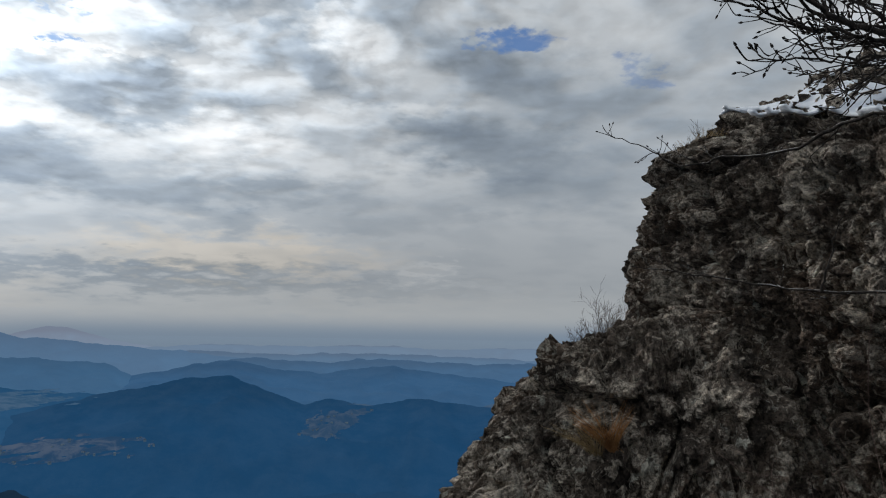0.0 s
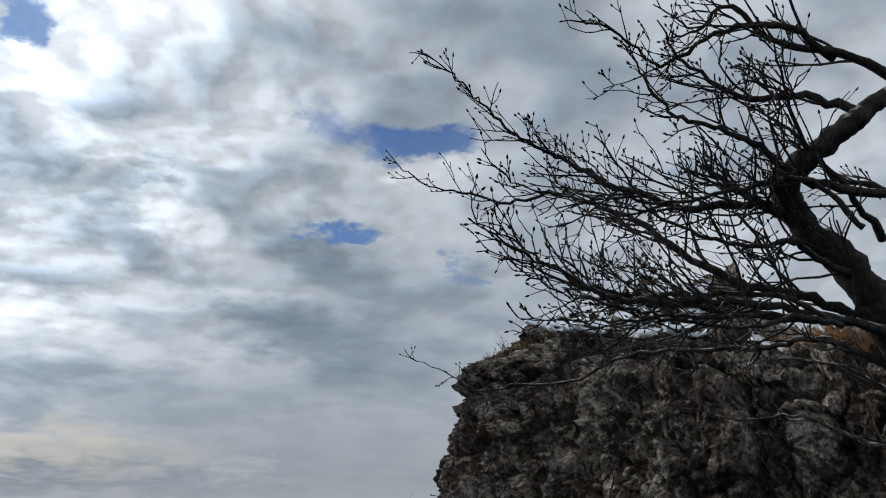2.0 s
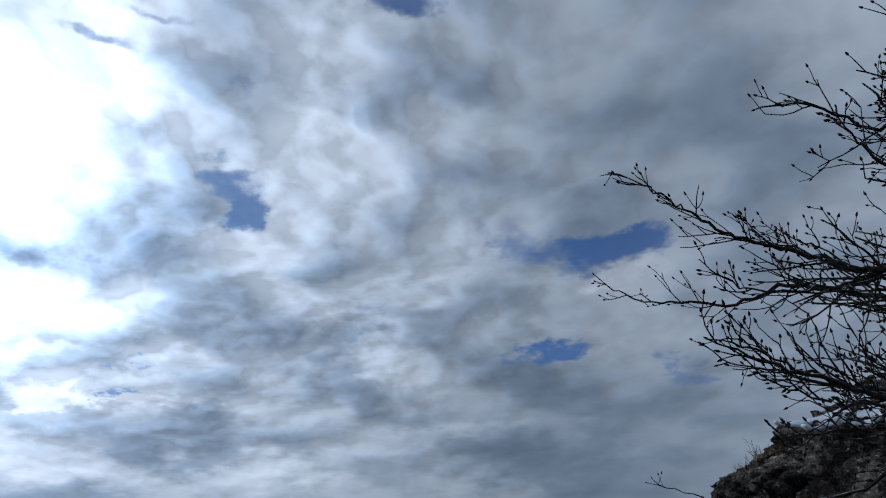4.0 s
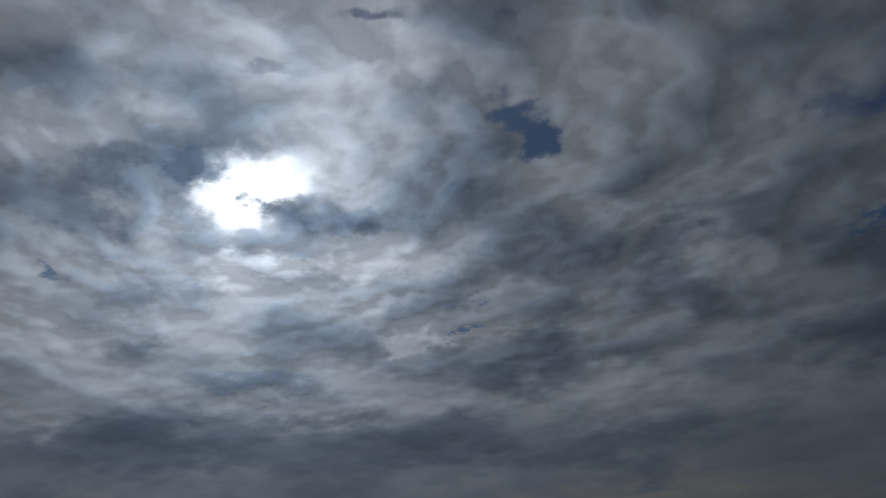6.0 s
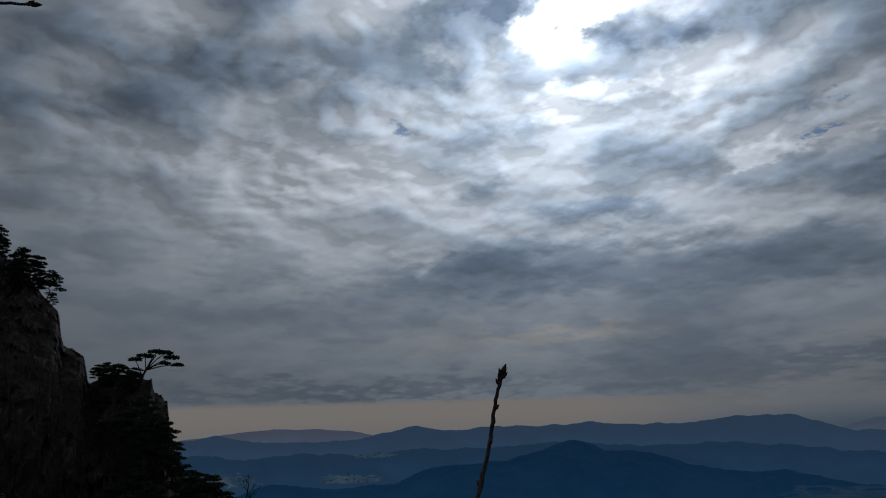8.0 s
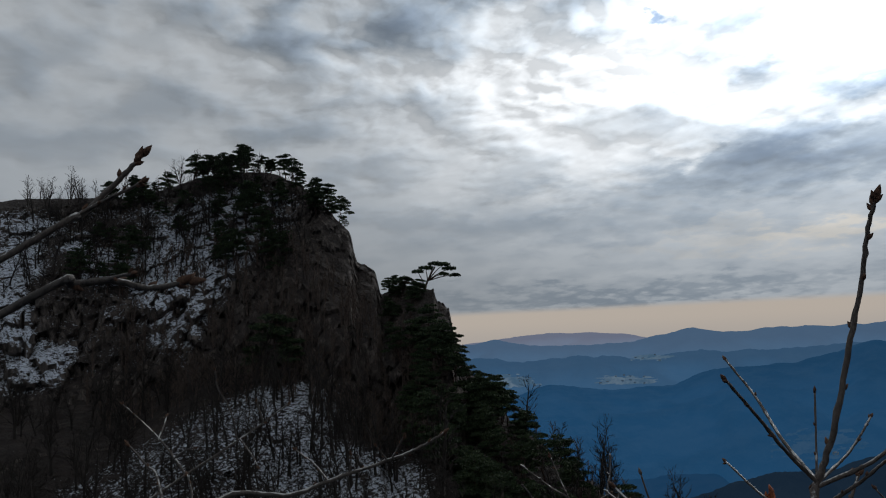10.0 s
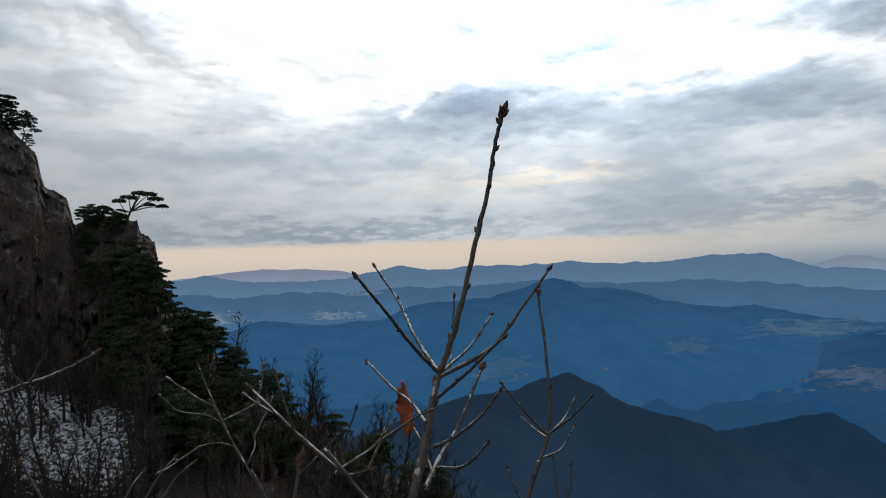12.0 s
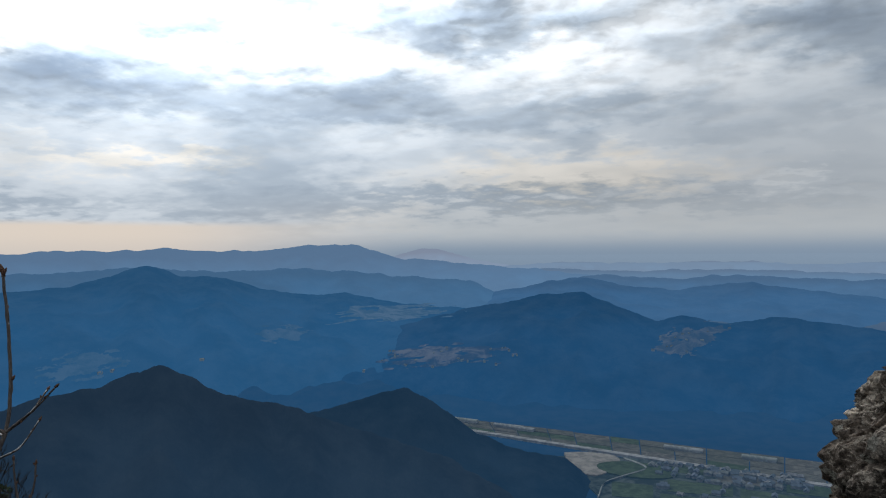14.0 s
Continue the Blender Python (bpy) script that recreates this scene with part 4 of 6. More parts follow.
            bpy.data.objects.remove(child)
        bpy.data.objects.remove(ob)
        low_shapes.append((np.array(verts), faces))
    thicket = Shape()
    for k in range(620):
        az = rng.uniform(77.5, 103) if k < 430 else rng.uniform(55, 76)
        r = 40 + (depth(az) - 40) * (rng.uniform(0.50, 0.80) if k < 430 else rng.uniform(-0.1, 0.96))
        verts, faces = rng.choice(low_shapes)
        a, s = rng.uniform(0, 6.28), rng.uniform(0.7, 1.25)
        c, d = math.cos(a) * s, math.sin(a) * s
        x, y, z = at_cliff(az, r)
        base = len(thicket.verts)
        thicket.verts += np.stack([verts[:, 0] * c - verts[:, 1] * d + x, verts[:, 0] * d + verts[:, 1] * c + y, verts[:, 2] * s + z], 1).tolist()
        thicket.faces += [tuple(base + i for i in f) for f in faces]
    tagged(thicket.make("brush_thicket", BRUSH_BARK), "thick brown leafless brush on the cliff slope", "brush", kind="stuff")
    lone_pine(at_cliff(79.0, depth(79.0) * 0.985, 0.4))


def lone_pine(spot):
    """The pine on the ledge: a short forked trunk under wide flat pads of needles."""
    rng = random.Random(21)
    base = tagged(new("umbrella_pine"), "flat-topped lone pine leaning over the cliff edge", "tree")
    trunk, crown = Shape(), Shape()
    trunk.tube(spline([(0, 0, -0.6), (0.15, 0, 0.6), (0.5, 0.1, 1.4), (1.0, 0, 2.2), (1.5, 0, 2.9)], 4), np.linspace(0.17, 0.07, 17), 6)
    for x, y, z, size in ((1.5, 0.2, 3.15, 0.85), (2.5, -0.4, 3.0, 0.8), (3.2, 0.3, 2.6, 0.8), (3.9, -0.2, 1.85, 0.6), (2.5, 0.5, 2.05, 0.55), (0.3, 0.3, 2.75, 0.8), (-0.7, -0.3, 2.35, 0.65), (-2.4, 0.2, 1.75, 0.6), (-3.3, -0.2, 1.45, 0.6), (-1.7, 0.3, 1.55, 0.4)):
        limb = Shape()
        root = Vector((0.5, 0.1, 1.4)) if x > 0 else Vector((0.15, 0, 0.7))
        limb.tube(spline([root, root.lerp(Vector((x, y, z)), 0.55) + Vector((0, 0, 0.15)), (x, y, z)], 4), np.linspace(0.075, 0.03, 9), 5)
        limb.make("limb", PINE_BARK, base)
        for c in range(int(400 * size)):
            a, q = rng.uniform(0, 6.28), math.sqrt(rng.random())
            tip = Vector((x + math.cos(a) * q * size * 1.1, y + math.sin(a) * q * size * 1.1, z + rng.uniform(-0.12, 0.2) * size + 0.16 * (1 - q)))
            u = Vector((rng.uniform(-1, 1), rng.uniform(-1, 1), rng.uniform(-0.2, 0.5))).normalized() * rng.uniform(0.09, 0.17)
            crown.card(tip, u, turned(rng, u.normalized(), 90) * rng.uniform(0.04, 0.09))
    trunk.make("trunk", PINE_BARK, base)
    crown.make("crown", NEEDLES, base, smooth=False)
    base.matrix_basis = Matrix.Translation(spot) @ pose(0, 0, 0, 0, 0, 78)
    base.scale = (1.08, 1.08, 1.25)


plant_wood()

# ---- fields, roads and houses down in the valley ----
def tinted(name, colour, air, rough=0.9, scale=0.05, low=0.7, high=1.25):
    """A far surface with a little of the air's blue haze painted in as even emission."""
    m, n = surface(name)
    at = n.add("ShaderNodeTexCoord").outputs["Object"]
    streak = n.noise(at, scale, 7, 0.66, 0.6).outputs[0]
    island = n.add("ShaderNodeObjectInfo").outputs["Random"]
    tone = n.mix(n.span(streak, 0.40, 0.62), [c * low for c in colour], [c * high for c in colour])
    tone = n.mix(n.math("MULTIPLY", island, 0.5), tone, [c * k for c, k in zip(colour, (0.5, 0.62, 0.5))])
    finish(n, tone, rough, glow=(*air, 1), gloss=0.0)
    return m


# haze over the valley floor, put into its fields and houses as emission
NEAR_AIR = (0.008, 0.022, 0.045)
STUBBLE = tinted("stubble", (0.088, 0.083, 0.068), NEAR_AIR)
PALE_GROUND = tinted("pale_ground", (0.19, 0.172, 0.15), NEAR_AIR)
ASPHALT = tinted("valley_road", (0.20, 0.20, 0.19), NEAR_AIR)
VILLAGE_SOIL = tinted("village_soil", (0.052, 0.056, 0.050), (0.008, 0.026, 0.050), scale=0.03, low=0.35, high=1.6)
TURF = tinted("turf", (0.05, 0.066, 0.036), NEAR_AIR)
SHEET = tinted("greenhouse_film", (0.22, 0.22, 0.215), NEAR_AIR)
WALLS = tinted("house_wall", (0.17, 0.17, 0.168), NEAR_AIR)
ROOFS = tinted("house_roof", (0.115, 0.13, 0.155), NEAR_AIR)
# farther off, with more blue haze painted into the emission
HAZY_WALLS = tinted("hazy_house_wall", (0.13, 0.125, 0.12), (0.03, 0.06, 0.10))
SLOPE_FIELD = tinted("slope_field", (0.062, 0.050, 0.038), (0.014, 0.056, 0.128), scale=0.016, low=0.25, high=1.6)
FLOOR_Z = -481.0


def plan(az, el):
    """The spot on the valley floor at that bearing and rise from the first camera."""
    r = (FLOOR_Z - EYE) / math.tan(radians(el))
    a = radians(az)
    return Vector((-math.sin(a) * r, math.cos(a) * r, FLOOR_Z))


def slab(name, corners, material, label, category, lift=2.0, group="", kind="", parent=None):
    """A flat parcel with a raised edge."""
    s = Shape()
    n = len(corners)
    s.verts = [Vector(c) + Vector((0, 0, lift)) for c in corners] + [Vector(c) + Vector((0, 0, -2)) for c in corners]
    s.faces = [tuple(range(n))] + [(i, i + n, (i + 1) % n + n, (i + 1) % n) for i in range(n)]
    return tagged(s.make(name, material, parent, smooth=False), label, category, group, kind)


def house(at, turn, long, wide, tall, wall=WALLS, roof=ROOFS, round_top=False, name="house", label="small house with a pitched roof beside the fields", category="house"):
    base = tagged(new(name), label, category, "houses in the valley" if name == "house" else "greenhouses in the valley")
    body, top = Shape(), Shape()
    x, y = long / 2, wide / 2
    body.verts = [Vector(v) for v in ((-x, -y, -4), (x, -y, -4), (x, y, -4), (-x, y, -4), (-x, -y, tall), (x, -y, tall), (x, y, tall), (-x, y, tall))]
    body.faces = [(0, 1, 5, 4), (1, 2, 6, 5), (2, 3, 7, 6), (3, 0, 4, 7)]
    section = [(-y * math.cos(math.pi * k / 8) * 1.08, tall + wide * 0.3 * math.sin(math.pi * k / 8)) for k in range(9)] if round_top else [(-y * 1.15, tall - 0.3), (0, tall + wide * 0.35), (y * 1.15, tall - 0.3)]
    top.verts = [Vector((s * x * 1.04, v, w)) for s in (-1, 1) for v, w in section]
    k = len(section)
    top.faces = [(i, i + 1, i + 1 + k, i + k) for i in range(k - 1)] + [tuple(range(k)), tuple(range(k, 2 * k))]
    body.make("wall", wall, base, smooth=False)
    top.make("roof", roof, base, smooth=False)
    base.matrix_basis = Matrix.Translation(at + Vector((0, 0, 2))) @ pose(0, 0, 0, 0, 0, turn)
    return base


def valley():
    rng = random.Random(8)
    start, end = plan(26.0, -12.85), plan(-4.0, -14.75)
    low_start, low_end = plan(25.2, -13.75), plan(-4.0, -16.3)
    cuts = [0.0, 0.06, 0.13, 0.2, 0.29, 0.36, 0.45, 0.52, 0.6, 0.67, 0.76, 0.83, 0.91, 1.0]
    along = (end - start).normalized()
    turn = math.degrees(math.atan2(along.y, along.x))
    for i in range(len(cuts) - 1):
        for lo, hi in ((0.0, 0.32), (0.335, 0.63), (0.645, 0.95)):
            a, b = cuts[i] + 0.0012, cuts[i + 1] - 0.0012
            corner = lambda u, v: start.lerp(end, u).lerp(low_start.lerp(low_end, u), v)
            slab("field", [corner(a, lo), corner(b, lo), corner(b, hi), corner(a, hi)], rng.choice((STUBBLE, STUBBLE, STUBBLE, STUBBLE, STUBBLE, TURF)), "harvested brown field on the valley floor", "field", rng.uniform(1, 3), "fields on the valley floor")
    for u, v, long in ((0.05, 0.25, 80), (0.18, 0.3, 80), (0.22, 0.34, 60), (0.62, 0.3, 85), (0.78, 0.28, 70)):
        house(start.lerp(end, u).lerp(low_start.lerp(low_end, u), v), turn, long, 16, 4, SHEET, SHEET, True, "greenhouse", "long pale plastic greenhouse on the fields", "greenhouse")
    for k in range(2):
        road = [(low_start.lerp(low_end, u / 12) - along.orthogonal() * 0) + Vector((0, 0, 0)) for u in range(13)]
        wide = Vector((-along.y, along.x, 0)) * (9 if k == 0 else 5)
        if k:
            road = spline([plan(12.6, -15.6), plan(11.0, -16.2), plan(12.5, -16.8), plan(14.0, -17.4), plan(14.5, -18.4)], 6)
        line = [p + wide for p in road] + [p - wide for p in reversed(road)]
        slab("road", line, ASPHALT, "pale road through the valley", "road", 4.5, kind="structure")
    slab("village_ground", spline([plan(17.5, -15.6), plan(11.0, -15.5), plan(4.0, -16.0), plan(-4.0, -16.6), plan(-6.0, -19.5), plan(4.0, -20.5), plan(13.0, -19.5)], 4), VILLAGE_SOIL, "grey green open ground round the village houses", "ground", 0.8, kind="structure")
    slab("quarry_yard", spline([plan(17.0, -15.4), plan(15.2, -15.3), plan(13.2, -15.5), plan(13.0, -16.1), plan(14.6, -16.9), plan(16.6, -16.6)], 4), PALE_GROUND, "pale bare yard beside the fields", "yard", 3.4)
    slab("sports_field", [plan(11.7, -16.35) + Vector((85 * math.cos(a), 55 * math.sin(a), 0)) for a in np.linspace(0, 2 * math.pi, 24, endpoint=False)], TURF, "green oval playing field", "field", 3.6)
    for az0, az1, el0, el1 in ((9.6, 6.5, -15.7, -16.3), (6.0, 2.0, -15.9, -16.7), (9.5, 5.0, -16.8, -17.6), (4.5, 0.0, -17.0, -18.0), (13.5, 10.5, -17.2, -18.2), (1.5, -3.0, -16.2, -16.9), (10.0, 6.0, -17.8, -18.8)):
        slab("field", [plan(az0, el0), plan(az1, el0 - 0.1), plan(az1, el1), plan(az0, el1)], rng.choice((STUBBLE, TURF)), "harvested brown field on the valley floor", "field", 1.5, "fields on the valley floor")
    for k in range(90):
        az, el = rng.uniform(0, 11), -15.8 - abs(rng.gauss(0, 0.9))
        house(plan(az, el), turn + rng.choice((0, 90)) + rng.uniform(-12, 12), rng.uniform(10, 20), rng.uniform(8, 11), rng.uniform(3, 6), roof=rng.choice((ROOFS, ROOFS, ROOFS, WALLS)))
    return rng


valley()


def slope_patches():
    """Clearings and villages on the far slopes, draped on the land."""
    from mathutils.bvhtree import BVHTree

    verts, polys = [], []
    for ob in scene.objects:
        if ob.type == "MESH" and (ob.name.startswith(("mountain", "hill")) or ob.name == "ground"):
            base = len(verts)
            verts += [tuple(v.co) for v in ob.data.vertices]
            polys += [tuple(base + i for i in f.vertices) for f in ob.data.polygons]
    land = BVHTree.FromPolygons(verts, polys)
    eye = Vector((0, 0, EYE))
    rng = random.Random(4)

    def drape(name, label, az0, az1, el0, el1, material, ragged, slant=0.0):
        rows, cols = 60, 110
        spots, keep = {}, []
        u, v = np.meshgrid(np.linspace(-1, 1, cols), np.linspace(-1, 1, rows))
        q = np.stack([u.ravel() * 3.6 + az0, v.ravel() * 4.4 + el0, 0 * u.ravel()], 1)
        inside = (1 - np.hypot(u, v).ravel() + (fbm(q, 4, 0.6) - 0.5) * ragged) > 0.18
        for i in np.nonzero(inside)[0]:
            a, b = u.ravel()[i], v.ravel()[i]
            way = bearing((az0 + az1) / 2 + a * (az1 - az0) / 2, (el0 + el1) / 2 + b * (el1 - el0) / 2 + slant * a)
            hit = land.ray_cast(eye, way)[0]
            if hit:
                spots[i] = hit - way * 9
        index = {i: k for k, i in enumerate(spots)}
        for i in spots:
            quad = (i, i + 1, i + 1 + cols, i + cols)
            if (i + 1) % cols and all(j in index for j in quad):
                ds = [(spots[j] - eye).length for j in quad]
                if max(ds) - min(ds) < 260:
                    keep.append(tuple(index[j] for j in quad))
        if keep:
            tagged(mesh_object(name, list(spots.values()), keep, material), label, "clearing", kind="stuff")
        return list(spots.values())

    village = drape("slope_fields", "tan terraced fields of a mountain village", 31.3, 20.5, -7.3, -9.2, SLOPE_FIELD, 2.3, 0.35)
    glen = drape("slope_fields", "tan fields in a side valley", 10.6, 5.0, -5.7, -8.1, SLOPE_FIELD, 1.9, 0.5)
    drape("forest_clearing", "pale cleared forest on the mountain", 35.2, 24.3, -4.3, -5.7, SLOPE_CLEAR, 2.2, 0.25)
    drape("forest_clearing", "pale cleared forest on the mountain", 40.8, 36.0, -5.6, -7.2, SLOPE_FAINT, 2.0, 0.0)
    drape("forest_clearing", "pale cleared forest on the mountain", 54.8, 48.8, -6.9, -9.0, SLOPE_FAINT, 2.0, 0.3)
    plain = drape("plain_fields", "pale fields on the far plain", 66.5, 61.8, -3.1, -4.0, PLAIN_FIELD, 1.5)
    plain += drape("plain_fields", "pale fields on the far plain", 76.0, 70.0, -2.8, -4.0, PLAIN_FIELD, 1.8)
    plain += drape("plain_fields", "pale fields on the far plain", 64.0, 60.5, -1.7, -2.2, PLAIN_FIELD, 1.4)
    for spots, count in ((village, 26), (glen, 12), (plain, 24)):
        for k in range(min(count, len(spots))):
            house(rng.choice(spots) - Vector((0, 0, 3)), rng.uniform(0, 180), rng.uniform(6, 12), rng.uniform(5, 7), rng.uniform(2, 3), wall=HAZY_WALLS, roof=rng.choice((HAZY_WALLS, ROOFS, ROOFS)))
    for az, el in ((32.2, -9.4), (50.8, -8.6), (50.0, -8.5), (44.0, -8.1)):
        hit = land.ray_cast(eye, bearing(az, el))[0]
        if hit:
            house(hit, rng.uniform(0, 180), 14, 8, 3, wall=HAZY_WALLS, roof=SHEET)


# the second colour is haze, put into these far fields as emission
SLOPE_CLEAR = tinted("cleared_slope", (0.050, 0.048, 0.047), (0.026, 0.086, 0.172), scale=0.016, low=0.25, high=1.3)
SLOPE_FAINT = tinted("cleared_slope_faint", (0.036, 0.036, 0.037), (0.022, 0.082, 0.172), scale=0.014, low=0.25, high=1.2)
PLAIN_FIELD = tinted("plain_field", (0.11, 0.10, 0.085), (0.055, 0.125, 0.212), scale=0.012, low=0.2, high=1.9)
slope_patches()

# ---- twigs and saplings within reach, z over the first eye ----
OAK_SAPLING = [
    ("stem", 0.0077, 0.0030, [(-0.899, 0.388, -0.227), (-0.903, 0.404, -0.187), (-0.913, 0.424, -0.145), (-0.929, 0.450, -0.090), (-0.928, 0.454, -0.080), (-0.921, 0.473, -0.031), (-0.916, 0.497, 0.053), (-0.908, 0.514, 0.121), (-0.896, 0.518, 0.175), (-0.885, 0.522, 0.207)]),
    ("shoot", 0.0035, 0.0020, [(-0.928, 0.453, -0.081), (-0.924, 0.420, -0.050), (-0.913, 0.381, -0.010), (-0.899, 0.340, 0.029)]),
    ("shoot", 0.0033, 0.0018, [(-0.928, 0.453, -0.080), (-0.989, 0.462, -0.047), (-1.047, 0.473, -0.004), (-1.091, 0.466, 0.039)]),
    ("shoot", 0.0037, 0.0018, [(-0.927, 0.454, -0.085), (-0.894, 0.500, -0.055), (-0.879, 0.535, -0.011), (-0.866, 0.564, 0.029)]),
    ("shoot", 0.0025, 0.0015, [(-0.926, 0.455, -0.080), (-0.944, 0.505, -0.060), (-0.948, 0.529, -0.040), (-0.955, 0.549, -0.024)]),
    ("shoot", 0.0030, 0.0018, [(-0.919, 0.444, -0.106), (-0.875, 0.454, -0.075), (-0.850, 0.462, -0.053), (-0.834, 0.470, -0.038)]),
    ("shoot", 0.0030, 0.0017, [(-0.916, 0.426, -0.129), (-0.964, 0.437, -0.115), (-1.005, 0.440, -0.106), (-1.062, 0.436, -0.079)]),
    ("shoot", 0.0030, 0.0017, [(-0.907, 0.429, -0.155), (-0.887, 0.445, -0.142), (-0.867, 0.464, -0.120), (-0.851, 0.477, -0.094)]),
    ("shoot", 0.0028, 0.0015, [(-0.907, 0.434, -0.177), (-0.878, 0.444, -0.172), (-0.857, 0.450, -0.157), (-0.846, 0.455, -0.143)]),
    ("shoot", 0.0042, 0.0023, [(-0.931, 0.433, -0.203), (-0.962, 0.472, -0.185), (-0.988, 0.519, -0.157), (-1.002, 0.555, -0.116), (-1.011, 0.576, -0.093)]),
    ("shoot", 0.0022, 0.0017, [(-1.071, 0.565, -0.105), (-1.086, 0.581, -0.063), (-1.094, 0.592, -0.007)]),
    ("shoot", 0.0025, 0.0015, [(-0.961, 0.464, -0.203), (-1.000, 0.470, -0.167), (-1.026, 0.470, -0.149)]),
]
SLIM_SAPLING = [
    ("stem", 0.0052, 0.0028, [(-1.103, 0.716, -0.319), (-1.101, 0.732, -0.283), (-1.104, 0.764, -0.227), (-1.116, 0.781, -0.170), (-1.135, 0.791, -0.082), (-1.151, 0.794, -0.011)]),
    ("shoot", 0.0029, 0.0017, [(-1.104, 0.764, -0.227), (-1.121, 0.732, -0.186), (-1.135, 0.703, -0.145)]),
    ("shoot", 0.0029, 0.0017, [(-1.103, 0.765, -0.225), (-1.114, 0.807, -0.209), (-1.123, 0.841, -0.182)]),
    ("shoot", 0.0029, 0.0017, [(-1.103, 0.765, -0.224), (-1.064, 0.777, -0.194), (-1.036, 0.790, -0.163)]),
    ("shoot", 0.0025, 0.0015, [(-1.097, 0.748, -0.256), (-1.081, 0.770, -0.243), (-1.077, 0.795, -0.212)]),
    ("shoot", 0.0025, 0.0015, [(-1.105, 0.762, -0.229), (-1.144, 0.772, -0.224), (-1.175, 0.769, -0.208)]),
    ("shoot", 0.0025, 0.0015, [(-1.135, 0.739, -0.332), (-1.149, 0.733, -0.311), (-1.161, 0.731, -0.283)]),
    ("shoot", 0.0025, 0.0015, [(-1.096, 0.779, -0.334), (-1.111, 0.782, -0.291), (-1.117, 0.785, -0.268)]),
    ("shoot", 0.0025, 0.0015, [(-1.091, 0.784, -0.334), (-1.091, 0.796, -0.304), (-1.096, 0.803, -0.276)]),
]
LEANING_SAPLING = [
    ("stem", 0.0032, 0.0021, [(-0.905, 0.360, -0.208), (-0.927, 0.342, -0.178), (-0.974, 0.311, -0.139), (-1.011, 0.290, -0.108), (-1.030, 0.276, -0.089)]),
    ("shoot", 0.0025, 0.0014, [(-0.943, 0.332, -0.172), (-0.944, 0.353, -0.163), (-0.950, 0.381, -0.154), (-0.957, 0.411, -0.132)]),
    ("shoot", 0.0020, 0.0013, [(-0.948, 0.345, -0.169), (-0.952, 0.345, -0.155), (-0.952, 0.350, -0.145)]),
    ("shoot", 0.0020, 0.0013, [(-0.944, 0.346, -0.177), (-0.938, 0.359, -0.175), (-0.932, 0.369, -0.171)]),
]
PALE_SAPLING = [
    ("stem", 0.0034, 0.0015, [(-1.116, 0.335, -0.266), (-1.131, 0.324, -0.235), (-1.172, 0.304, -0.183), (-1.208, 0.288, -0.128), (-1.228, 0.277, -0.085)]),
    ("shoot", 0.0015, 0.0009, [(-1.188, 0.300, -0.160), (-1.191, 0.277, -0.143), (-1.187, 0.242, -0.133)]),
    ("shoot", 0.0015, 0.0009, [(-1.171, 0.306, -0.183), (-1.181, 0.284, -0.176), (-1.189, 0.261, -0.179)]),
    ("shoot", 0.0015, 0.0009, [(-1.192, 0.294, -0.152), (-1.201, 0.322, -0.145), (-1.208, 0.353, -0.135)]),
    ("shoot", 0.0015, 0.0009, [(-1.162, 0.316, -0.204), (-1.171, 0.329, -0.185), (-1.182, 0.331, -0.173)]),
    ("shoot", 0.0036, 0.0031, [(-1.035, 0.320, -0.240), (-1.041, 0.329, -0.212), (-1.046, 0.339, -0.179)]),
]
